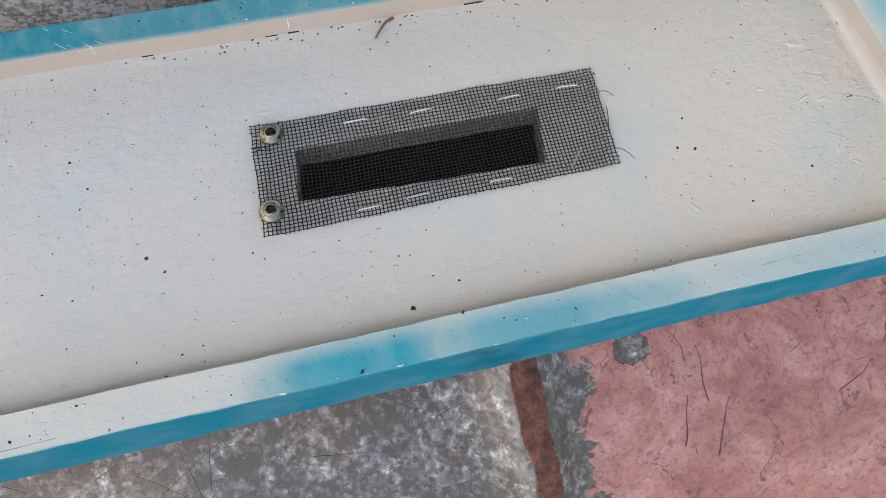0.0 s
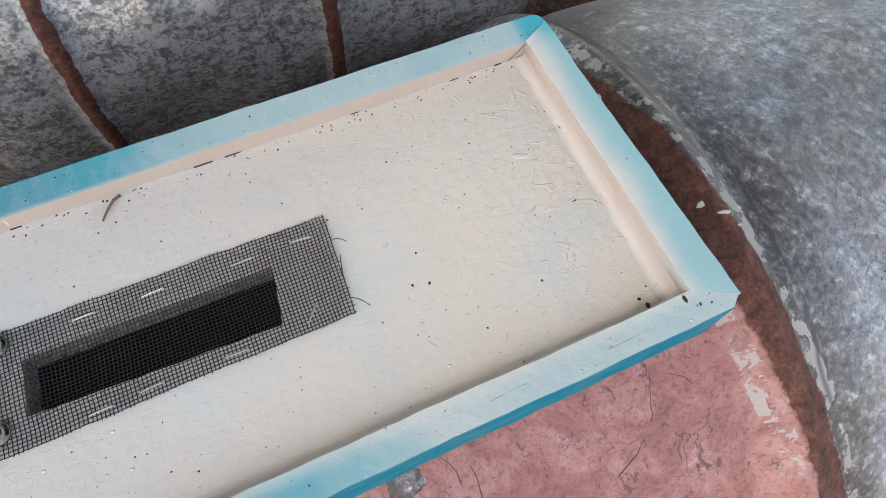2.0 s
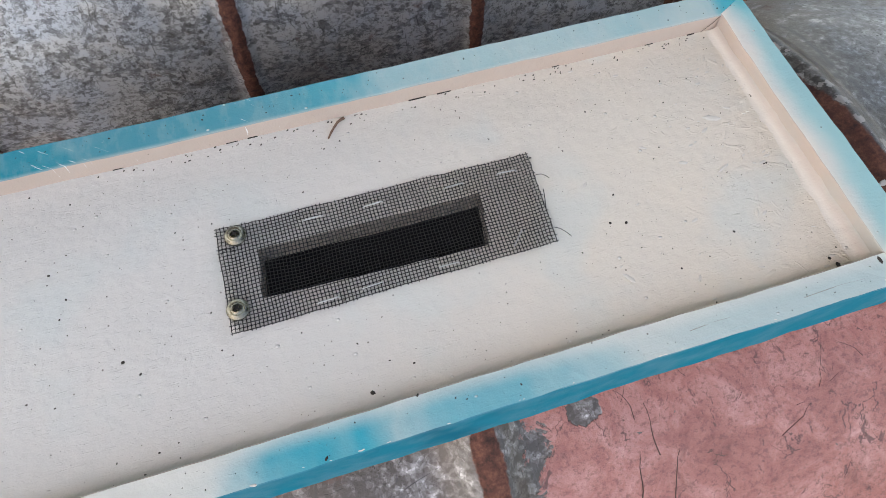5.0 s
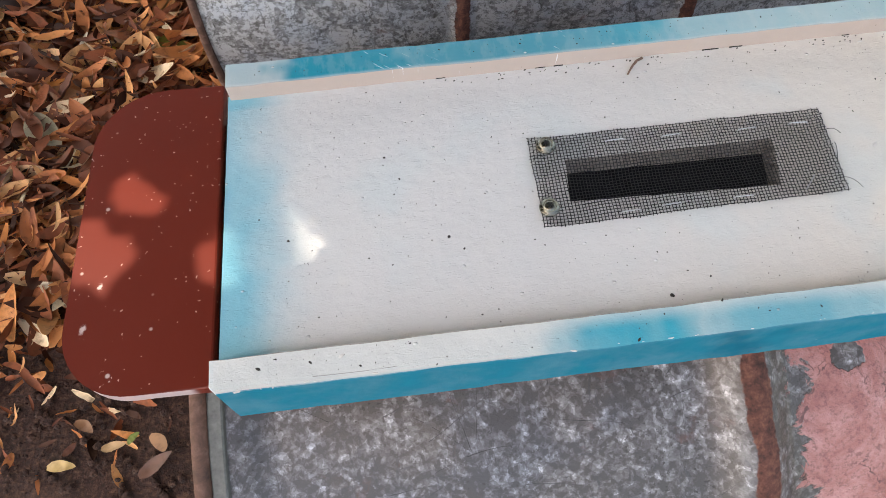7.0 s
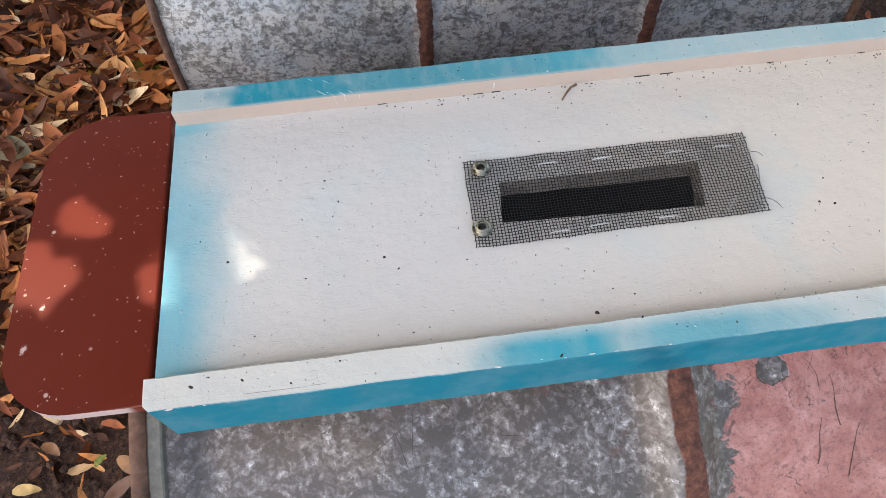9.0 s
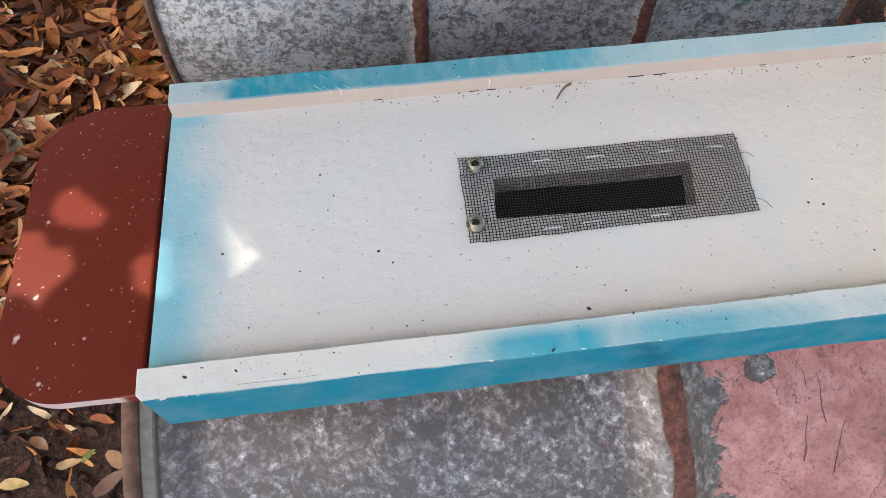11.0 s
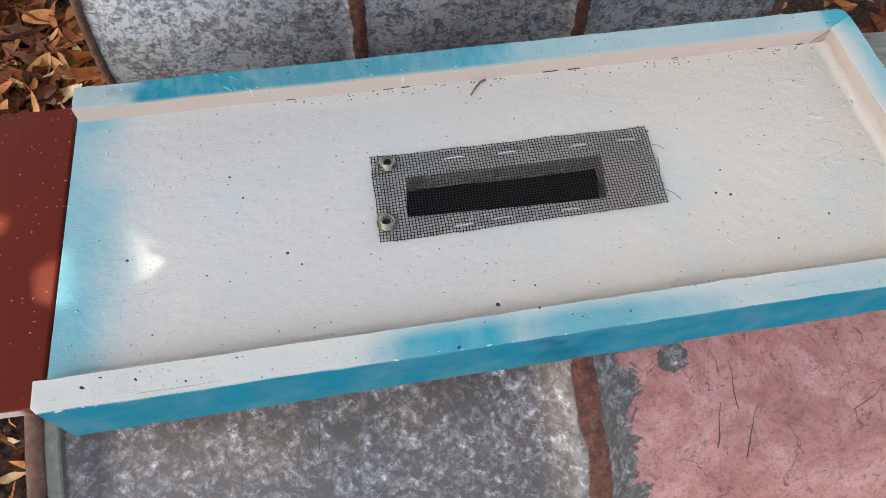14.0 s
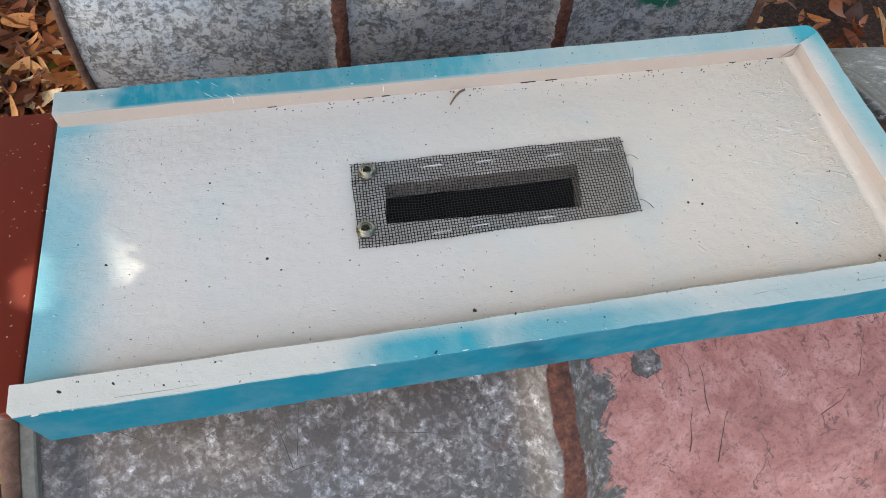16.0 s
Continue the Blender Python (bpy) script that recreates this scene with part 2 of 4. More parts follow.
def galvanised(name, red=False, spangle=0.12, chips=1.0, lift=0.0, contrast=1.0, shine=0.5, grime=0.6, hoops=(), green=False):
    """Weathered spangled zinc on drum steel, rust on the hoops, old red paint on one stretch."""
    k = Mat(name)
    x, y, z = k.axis("X"), k.axis("Y"), k.axis("Z")
    co = k.warped(0.004, 180, None, 3.0)
    sp = k.axis("X", k.cells(80, co))
    shaken = k.warped(0.004, 160, None, 3.0)
    strokes = []
    for turn, size in ((35, 400), (-48, 520), (82, 460)):
        lie = k.scaled(0.30, 1.0, 1.0, k.turned(turn, shaken))
        strokes.append(k.axis("X", k.cells(size, lie)))
    chip_a = k.math("MULTIPLY", k.math("ADD", strokes[0], strokes[1]), 0.5)
    chip_b = k.math("MULTIPLY", k.math("ADD", strokes[2], k.axis("Y", k.cells(420, shaken))), 0.5)
    wash = k.noise(9, 4, 0.6)
    fern = k.noise(48, 6, 0.72, 1.2)
    flake = k.noise(260, 4, 0.75, 0.8)
    crisp = k.math("SUBTRACT", k.step(strokes[0], 0.60, 0.74, 0.0, 0.20), k.step(strokes[1], 0.20, 0.34, 0.18, 0.0))
    crisp = k.math("ADD", crisp, k.step(strokes[2], 0.68, 0.80, 0.0, 0.18))
    crisp = k.math("ADD", crisp, k.math("ADD", 0.24, k.math("MULTIPLY", chip_b, 0.22)))
    v = k.math("ADD", k.math("MULTIPLY", sp, spangle), k.math("MULTIPLY", crisp, chips))
    v = k.math("ADD", v, k.math("MULTIPLY", wash, 0.20))
    v = k.math("ADD", v, k.math("MULTIPLY", k.step(fern, 0.36, 0.64), 0.08))
    v = k.math("ADD", v, k.math("MULTIPLY", k.step(flake, 0.36, 0.66), 0.09))
    v = k.math("MULTIPLY", v, 1.0 / (0.53 + 0.74 * chips + spangle))
    # crystals of the zinc: sharp-edged leaves of light and dark
    for turn, size, gain in ((20, 80, 0.11), (-35, 150, 0.17), (75, 270, 0.16), (10, 480, 0.07)):
        lie = k.scaled(0.55, 1.0, 1.0, k.turned(turn, k.warped(0.005, 190, None, 3.0)))
        v = k.math("ADD", v, k.math("MULTIPLY", k.math("SUBTRACT", k.axis("Z", k.cells(size, lie)), 0.5), gain))
    v = k.math("ADD", k.math("MULTIPLY", k.math("SUBTRACT", v, 0.5), contrast), 0.5 + lift)
    # crisp bright chips and dull chips
    for turn, size, lo, gain in ((60, 210, 0.80, 0.17), (-20, 330, 0.80, 0.15), (15, 170, 0.84, -0.13), (-70, 300, 0.82, -0.13)):
        lie = k.scaled(0.45, 1.0, 1.0, k.turned(turn, k.warped(0.004, 220, None, 3.0)))
        v = k.math("ADD", v, k.step(k.axis("X", k.cells(size, lie)), lo, lo + 0.015, 0.0, gain))
    far = None
    if red:
        far = k.step(x, 0.335 - front_mid, 0.40 - front_mid)
        facet = k.warped(0.004, 260, None, 3.0)
        soft = k.math("ADD", 0.50, k.math("MULTIPLY", k.axis("X", k.cells(95, facet)), 0.16))
        soft = k.math("ADD", soft, k.math("MULTIPLY", k.axis("Y", k.cells(240, facet)), 0.12))
        soft = k.math("ADD", soft, k.math("MULTIPLY", k.math("SUBTRACT", k.noise(7, 3, 0.6), 0.5), 0.30))
        v = k.math("ADD", k.math("MULTIPLY", v, k.math("SUBTRACT", 1.0, k.math("MULTIPLY", far, 0.62))), k.math("MULTIPLY", k.math("MULTIPLY", far, 0.62), k.math("ADD", soft, 0.12)))
        v = k.math("ADD", v, k.math("MULTIPLY", far, 0.07))
    tone = k.ramp(v, (0.20, (0.075, 0.068, 0.062)), (0.42, (0.135, 0.127, 0.120)), (0.58, (0.20, 0.196, 0.194)), (0.72, (0.31, 0.305, 0.30)), (0.88, (0.53, 0.53, 0.53)))
    tone = k.mix(k.step(k.noise(17, 4, 0.6), 0.42, 0.62, 0.15, 0.9), tone, k.mix(1.0, tone, (0.88, 0.96, 1.07), "MULTIPLY"))
    if red:
        tone = k.mix(k.math("SUBTRACT", 1.0, far), tone, k.mix(1.0, tone, (0.97, 0.92, 0.90), "MULTIPLY"))
    dirt = k.step(k.noise(22, 5, 0.7, 0.5), 0.54, 0.74)
    tone = k.mix(k.math("MULTIPLY", dirt, grime), tone, (0.125, 0.105, 0.085))
    pits = k.noise(420, 2, 0.6)
    pitz = k.math("MULTIPLY", k.step(pits, 0.62, 0.68), k.step(k.noise(14, 2), 0.44, 0.60))
    tone = k.mix(k.math("MULTIPLY", pitz, 0.8), tone, (0.04, 0.033, 0.028))
    scr = k.noise(1.0, 3, 0.7, 0.3, k.scaled(300, 30, 30, k.warped(0.03, 18)))
    scr2 = k.noise(1.0, 3, 0.7, 0.3, k.scaled(24, 320, 320, k.warped(0.03, 18)))
    scr = k.math("MULTIPLY", k.math("MAXIMUM", k.step(scr, 0.63, 0.66), k.step(scr2, 0.64, 0.67)), 0.55)
    if red:
        scr = k.math("MULTIPLY", scr, k.math("SUBTRACT", 1.0, k.math("MULTIPLY", far, 0.75)))
    tone = k.mix(scr, tone, (0.055, 0.052, 0.052))
    metal, rough = k.math("SUBTRACT", shine, k.math("MULTIPLY", dirt, 0.40)), k.step(v, 0.2, 0.8, 0.34, 0.50)
    height = k.math("ADD", k.math("ADD", k.math("MULTIPLY", flake, 0.5), k.math("MULTIPLY", fern, 0.7)), k.math("MULTIPLY", chip_a, 0.35))
    if red:
        rag = k.math("ADD", x, k.math("MULTIPLY", k.math("SUBTRACT", k.noise(34, 6, 0.70, 0.8), 0.5), 0.075))
        inside = k.math("MULTIPLY", k.step(rag, red[0] - 0.0010, red[0] + 0.0010), k.step(k.math("ADD", rag, k.math("MULTIPLY", k.math("ADD", y, 0.09), 0.13)), red[1] + 0.012, red[1] + 0.014, 1.0, 0.0))
        rubbed = k.math("LESS_THAN", k.noise(48, 6, 0.70, 0.9), 0.682)
        inside = k.math("MULTIPLY", inside, rubbed)
        # one bare patch below the rail
        spot = k.n.new("ShaderNodeVectorMath")
        spot.operation = "DISTANCE"
        k.l.new(k.warped(0.010, 120), spot.inputs[0])
        spot.inputs[1].default_value = (0.090 - front_mid, 0.070 - 0.171, 0.272)
        bare = k.step(spot.outputs["Value"], 0.0095, 0.0105)
        inside = k.math("MULTIPLY", inside, bare)
        chalk = k.noise(30, 7, 0.74, 0.6)
        rtone = k.ramp(chalk, (0.28, (0.20, 0.064, 0.052)), (0.46, (0.31, 0.120, 0.104)), (0.58, (0.39, 0.185, 0.168)), (0.76, (0.54, 0.32, 0.30)))
        grain = k.noise(300, 4, 0.8)
        rtone = k.mix(k.step(grain, 0.48, 0.66, 0.0, 0.65), rtone, (0.12, 0.045, 0.04))
        vein = k.cells(34, k.warped(0.035, 45, None, 5.0), out="Distance", feature="DISTANCE_TO_EDGE")
        vein = k.math("MULTIPLY", k.step(vein, 0.008, 0.024, 1.0, 0.0), k.step(k.noise(40, 3, 0.6), 0.54, 0.60))
        blotch = k.math("MULTIPLY", k.step(k.noise(1.0, 5, 0.75, 1.2, k.scaled(70, 34, 34, k.warped(0.03, 30))), 0.60, 0.66), 0.8)
        rtone = k.mix(k.math("MAXIMUM", k.math("MULTIPLY", vein, 0.85), blotch), rtone, (0.075, 0.032, 0.028))
        # deeper red towards the far side, its shade put into the colour too
        rtone = k.mix(k.step(y, 0.05, 0.13, 0.0, 0.75), rtone, (0.135, 0.042, 0.032))
        tone = k.mix(inside, tone, rtone)
        metal = k.math("MULTIPLY", metal, k.math("SUBTRACT", 1.0, inside))
        rough = k.math("SUBTRACT", rough, k.math("MULTIPLY", inside, 0.04))
        height = k.math("ADD", height, k.math("MULTIPLY", inside, k.math("ADD", 1.4, k.math("MULTIPLY", grain, 1.6))))
    rust, rim = None, None
    for hx, hw in hoops:
        wob = k.math("ADD", x, k.math("MULTIPLY", k.math("SUBTRACT", k.noise(42, 4, 0.6), 0.5), 0.012))
        if red:
            wob = k.math("ADD", wob, k.math("MULTIPLY", k.math("ADD", y, 0.09), 0.13 if hx > 0 else 0.03))
        band = k.bump_at(wob, hx, hw)
        band = k.step(k.math("ADD", band, k.math("MULTIPLY", k.math("SUBTRACT", k.noise(160, 3, 0.7), 0.5), 0.35)), 0.22, 0.40)
        rust = band if rust is None else k.math("MAXIMUM", rust, band)
        pale = k.math("MULTIPLY", k.bump_at(wob, hx - hw * 1.0, hw * 0.75), k.step(k.noise(70, 4, 0.65), 0.42, 0.60))
        rim = pale if rim is None else k.math("MAXIMUM", rim, pale)
    tone = k.mix(k.math("MULTIPLY", rim, 0.15 if red else 0.5), tone, (0.48, 0.48, 0.48))
    stain = k.math("MULTIPLY", k.step(k.noise(24, 5, 0.65, 0.4), 0.60, 0.70), 0.55)
    rust = stain if rust is None else k.math("MAXIMUM", rust, stain)
    rn = k.math("ADD", k.math("MULTIPLY", k.noise(110, 5, 0.7), 0.65), k.math("MULTIPLY", k.noise(420, 3, 0.7), 0.35))
    rtone = k.ramp(rn, (0.36, (0.032, 0.012, 0.009)), (0.50, (0.100, 0.034, 0.023)), (0.66, (0.20, 0.080, 0.052)))
    tone = k.mix(rust, tone, rtone)
    metal = k.math("MULTIPLY", metal, k.math("SUBTRACT", 1.0, rust))
    rough = k.math("MAXIMUM", rough, k.math("MULTIPLY", rust, 0.85))
    if green:
        g = k.math("MULTIPLY", k.bump_at(x, green[0], 0.055), k.bump_at(z, green[1], 0.045))
        g = k.math("MULTIPLY", k.step(g, 0.1, 0.5), k.step(k.noise(70, 4, 0.6, 0.6), 0.44, 0.50))
        g = k.math("MULTIPLY", g, k.math("LESS_THAN", y, 0.0))
        tone = k.mix(g, tone, (0.01, 0.15, 0.10))
    if red:
        # pale scabs of old paint along the rust, and a dark crease beyond it
        scab = k.math("MULTIPLY", k.bump_at(wob, 0.299 - front_mid, 0.010), k.step(k.noise(46, 5, 0.7, 0.6), 0.50, 0.54))
        scab = k.math("MAXIMUM", scab, k.math("MULTIPLY", k.bump_at(wob, 0.340 - front_mid, 0.008), k.step(k.noise(60, 4, 0.6), 0.50, 0.56)))
        scab = k.math("MULTIPLY", k.step(scab, 0.25, 0.4), 0.85)
        tone = k.mix(scab, tone, (0.36, 0.335, 0.32))
        rough = k.math("MAXIMUM", rough, k.math("MULTIPLY", scab, 0.7))
        metal = k.math("MULTIPLY", metal, k.math("SUBTRACT", 1.0, scab))
        line = k.math("ADD", x, k.math("MULTIPLY", k.math("SUBTRACT", k.noise(13, 2, 0.5), 0.5), 0.022))
        line = k.math("MULTIPLY", k.bump_at(line, 0.350 - front_mid, 0.0032), k.step(k.noise(30, 3), 0.36, 0.50))
        tone = k.mix(k.math("MULTIPLY", line, 0.75), tone, (0.05, 0.052, 0.055))
    n = k.relief(height, 0.45, 0.0009)
    return k.done(tone, rough, metal, n)


def rusty(name, light=0.0):
    k = Mat(name)
    a = k.noise(90, 5, 0.68, 0.3)
    b = k.noise(18, 3, 0.6)
    tone = k.ramp(a, (0.3, (0.05, 0.026, 0.018)), (0.5, (0.12, 0.055, 0.036)), (0.7, (0.20, 0.11, 0.08)))
    tone = k.mix(k.step(b, 0.55 - light, 0.68 - light), tone, (0.27, 0.25, 0.23))
    return k.done(tone, 0.75, 0.0, k.relief(a, 0.5, 0.001))


def soil():
    k = Mat("dark_garden_soil")
    a, b = k.noise(120, 6, 0.75), k.noise(9, 4, 0.6)
    tone = k.ramp(a, (0.32, (0.018, 0.008, 0.005)), (0.50, (0.065, 0.027, 0.018)), (0.68, (0.19, 0.095, 0.062)))
    tone = k.mix(k.math("MULTIPLY", b, 0.4), tone, (0.035, 0.022, 0.016))
    return k.done(tone, 0.95, 0.0, k.relief(a, 0.9, 0.006))


def leaf_paint(name, stops, island=True, rough=0.55):
    k = Mat(name)
    if island:
        pick = k.n.new("ShaderNodeNewGeometry").outputs["Random Per Island"]
    else:
        pick = k.n.new("ShaderNodeObjectInfo").outputs["Random"]
    tone = k.ramp(pick, *stops)
    blot = k.noise(60, 4, 0.65)
    tone = k.mix(k.step(blot, 0.45, 0.75, 0.0, 0.6), tone, (0.07, 0.035, 0.02))
    m = k.done(tone, rough, 0.0, k.relief(k.noise(140, 3, 0.6), 0.3, 0.001), 0.12)
    return m


def plain(name, colour, rough=0.5, metal=0.0, scale=200, amount=0.25, spec=0.5):
    k = Mat(name)
    a = k.noise(scale, 4, 0.6)
    dark = tuple(c * (1 - amount) for c in colour)
    return k.done(k.mix(a, dark, colour), k.step(a, 0.3, 0.7, max(0.05, rough - 0.08), rough + 0.08), metal, k.relief(a, 0.2, 0.0004), spec)


M_FLOOR, M_BACK, M_FRONT, M_END, M_RED = floor_paint(), back_rail_paint(), front_rail_paint(), end_rail_paint(), landing_paint()
M_RUST, M_CHIME = rusty("rust_crust"), rusty("rusty_worn_rim", -0.03)
M_FLANGE = plain("grey_worn_band", (0.22, 0.22, 0.20), 0.7, 0.0, 260, 0.85)
M_WIRE = plain("grey_screen_wire", (0.023, 0.023, 0.024), 0.60, 0.0, 600, 0.5, 0.15)
M_STEEL = plain("zinc_plated_steel", (0.19, 0.18, 0.145), 0.26, 1.0, 500, 0.3)
M_STAPLE = plain("bright_staple_steel", (0.62, 0.62, 0.62), 0.35, 0.7, 500, 0.2)
M_DARK = plain("black_joint", (0.02, 0.017, 0.014), 0.9, 0.0, 400, 0.5)
M_CRACK = plain("grimy_crack", (0.38, 0.36, 0.33), 0.8, 0.0, 500, 0.5)
M_CREASE = plain("brown_corner_crease", (0.22, 0.18, 0.155), 0.8, 0.0, 500, 0.5)
M_SCRATCH = plain("dark_scratch", (0.085, 0.042, 0.036), 0.85, 0.0, 600, 0.5)
M_SCORE = plain("dark_zinc_score", (0.075, 0.070, 0.068), 0.7, 0.0, 600, 0.5)
# near-black that stands in for the shade inside the vent
M_VENT_SHADE = plain("vent_shade_black", (0.006, 0.005, 0.006), 0.6, 0.0, 60, 0.6, 0.04)
M_GRIT = plain("dark_grit", (0.035, 0.028, 0.022), 0.8, 0.0, 700, 0.5)
M_CHALK = plain("dried_paint_scab", (0.66, 0.63, 0.58), 0.50, 0.0, 500, 0.2)
M_TWIG = plain("dry_twig_bark", (0.22, 0.13, 0.09), 0.8, 0.0, 500, 0.5)
M_FLAKE = plain("peeled_paint_flake", (0.62, 0.56, 0.53), 0.6, 0.0, 300, 0.35)
M_BARK = plain("grey_brown_bark", (0.12, 0.09, 0.07), 0.9, 0.0, 30, 0.5)
M_SOIL = soil()
M_LITTER = leaf_paint("dead_leaves", ((0.0, (0.030, 0.011, 0.007)), (0.22, (0.115, 0.038, 0.021)), (0.52, (0.30, 0.090, 0.042)), (0.82, (0.60, 0.220, 0.070)), (0.94, (0.72, 0.37, 0.16)), (1.0, (0.85, 0.70, 0.48))), rough=0.5)
M_GREEN = leaf_paint("tree_foliage", ((0.0, (0.03, 0.075, 0.018)), (1.0, (0.075, 0.14, 0.035))))


# ---- mesh helpers ----
def mesh_object(name, verts, faces, material, parent=None, smooth=False, label=""):
    me = bpy.data.meshes.new(name)
    me.from_pydata([tuple(v) for v in verts], [], faces)
    me.materials.append(material)
    if smooth:
        me.shade_smooth()
    me.update()
    ob = new(name, me)
    ob.parent = parent
    if label:
        ob["label"] = label
    return ob


def part(name, bm, material, parent, label="", smooth=False):
    me = bpy.data.meshes.new(name)
    bmesh.ops.recalc_face_normals(bm, faces=bm.faces)
    bm.to_mesh(me)
    bm.free()
    me.materials.append(material)
    if smooth:
        me.shade_smooth()
    ob = new(name, me)
    ob.parent = parent
    if label:
        ob["label"] = label
    return ob


def prism(outline, z0, z1, bevel=0.0, segments=2):
    """A solid from a plan outline between two heights, its edges rounded."""
    bm = bmesh.new()
    low = [bm.verts.new((x, y, z0)) for x, y in outline]
    high = [bm.verts.new((x, y, z1)) for x, y in outline]
    bm.faces.new(low[::-1])
    bm.faces.new(high)
    n = len(outline)
    for i in range(n):
        bm.faces.new((low[i], low[(i + 1) % n], high[(i + 1) % n], high[i]))
    if bevel:
        bmesh.ops.bevel(bm, geom=bm.edges[:], offset=bevel, segments=segments, affect="EDGES", profile=0.5)
    return bm


def roughen(ob, amount, scale, seed=0.0):
    """Small unevenness of hand-made edges."""
    for v in ob.data.vertices:
        v.co += noise.noise_vector((v.co + Vector((seed, 0, 0))) * scale) * amount


def tube(points, radius, sides=6, taper=1.0):
    """Vertices and faces of a bent rod."""
    verts, faces = [], []
    n = len(points)
    for i, p in enumerate(points):
        p = Vector(p)
        a, b = Vector(points[max(0, i - 1)]), Vector(points[min(n - 1, i + 1)])
        d = (b - a).normalized()
        side = d.cross(Vector((0, 0, 1)))
        side = side.normalized() if side.length > 1e-4 else Vector((1, 0, 0))
        up = side.cross(d)
        r = radius * (1 + (taper - 1) * i / max(1, n - 1))
        for s in range(sides):
            a = 2 * math.pi * s / sides
            verts.append(p + side * (math.cos(a) * r) + up * (math.sin(a) * r))
    for i in range(n - 1):
        for s in range(sides):
            t = (s + 1) % sides
            faces.append((i * sides + s, i * sides + t, (i + 1) * sides + t, (i + 1) * sides + s))
    faces.append(tuple(range(sides))[::-1])
    faces.append(tuple((n - 1) * sides + s for s in range(sides)))
    return verts, faces


class Heap:
    """Collects many small solids into one mesh."""

    def __init__(self):
        self.v, self.f = [], []

    def add(self, verts, faces):
        k = len(self.v)
        self.v += [tuple(p) for p in verts]
        self.f += [tuple(i + k for i in f) for f in faces]

    def pebble(self, centre, rx, ry, rz, turn, rng):
        c, s = math.cos(turn), math.sin(turn)
        vs = []
        for ring, h in ((1.0, 0.0), (0.7, 0.75)):
            for i in range(6):
                a = i * math.pi / 3
                q = ring * rng.uniform(0.75, 1.2)
                x, y = math.cos(a) * rx * q, math.sin(a) * ry * q
                vs.append((centre[0] + c * x - s * y, centre[1] + s * x + c * y, centre[2] + h * rz))
        vs.append((centre[0], centre[1], centre[2] + rz))
        fs = [(i, (i + 1) % 6, 6 + (i + 1) % 6, 6 + i) for i in range(6)] + [(6 + i, 6 + (i + 1) % 6, 12) for i in range(6)]
        self.add(vs, fs)


# ---- ground ----
def build_ground():
    verts, faces = [], []
    xs = [-400, -40, -8, -3] + [-2 + 0.08 * i for i in range(51)] + [3, 8, 40, 400]
    ys = [-400, -40, -8, -3] + [-1.2 + 0.08 * i for i in range(51)] + [4, 8, 40, 400]
    for yy in ys:
        for xx in xs:
            near = abs(xx) < 2.1 and -1.3 < yy < 2.9
            z = GROUND_Z + (0.012 * noise.noise((xx * 3, yy * 3, 0)) + 0.006 * noise.noise((xx * 11, yy * 11, 3)) - 0.010 if near else -0.01)
            verts.append((xx, yy, z))
    w = len(xs)
    for j in range(len(ys) - 1):
        for i in range(w - 1):
            faces.append((j * w + i, j * w + i + 1, (j + 1) * w + i + 1, (j + 1) * w + i))
    tagged(mesh_object("ground", verts, faces, M_SOIL, smooth=True), "dark brown garden soil under fallen leaves", "ground", kind="structure")


build_ground()


# ---- steel drums ----
def drum_radius(x, angle, spec):
    """Radius of the shell at a place along the axis: hoops stand proud, dents lie in."""
    r = DRUM_R
    for a, b, d in spec["sections"]:
        m = max(0.0, min(1.0, (x - a) / 0.02)) * max(0.0, min(1.0, (b - x) / 0.02))
        r += d * m * m * (3 - 2 * m)
    for a, b, d in spec["back"]:
        m = max(0.0, min(1.0, (x - a) / 0.04)) * max(0.0, min(1.0, (b - x) / 0.03))
        r += d * m * m * (3 - 2 * m) * max(0.0, min(1.0, math.cos(angle) * 3 - 0.9))
    for hx, rise in zip(spec["hoops"], spec["rise"]):
        d = abs(x - hx)
        if d < 0.020:
            r += rise * 0.5 * (1 + math.cos(math.pi * d / 0.020))
    for gx in spec["grooves"]:
        d = abs(x - gx)
        if d < 0.005:
            r -= 0.0022 * 0.5 * (1 + math.cos(math.pi * d / 0.005))
    y, z = math.cos(angle), math.sin(angle)
    near_hoop = min(abs(x - hx) for hx in spec["hoops"])
    free = min(1.0, max(0.0, (near_hoop - 0.015) / 0.05)) * min(1.0, max(0.0, min(x - spec["x0"], spec["x1"] - x) / 0.06))
    q = Vector((x * 5.0 + spec["seed"], y * 2.0, z * 2.0))
    r += free * spec["dent"] * min(0.3, noise.noise(q)) + free * 0.0012 * noise.noise(q * 4)
    return r


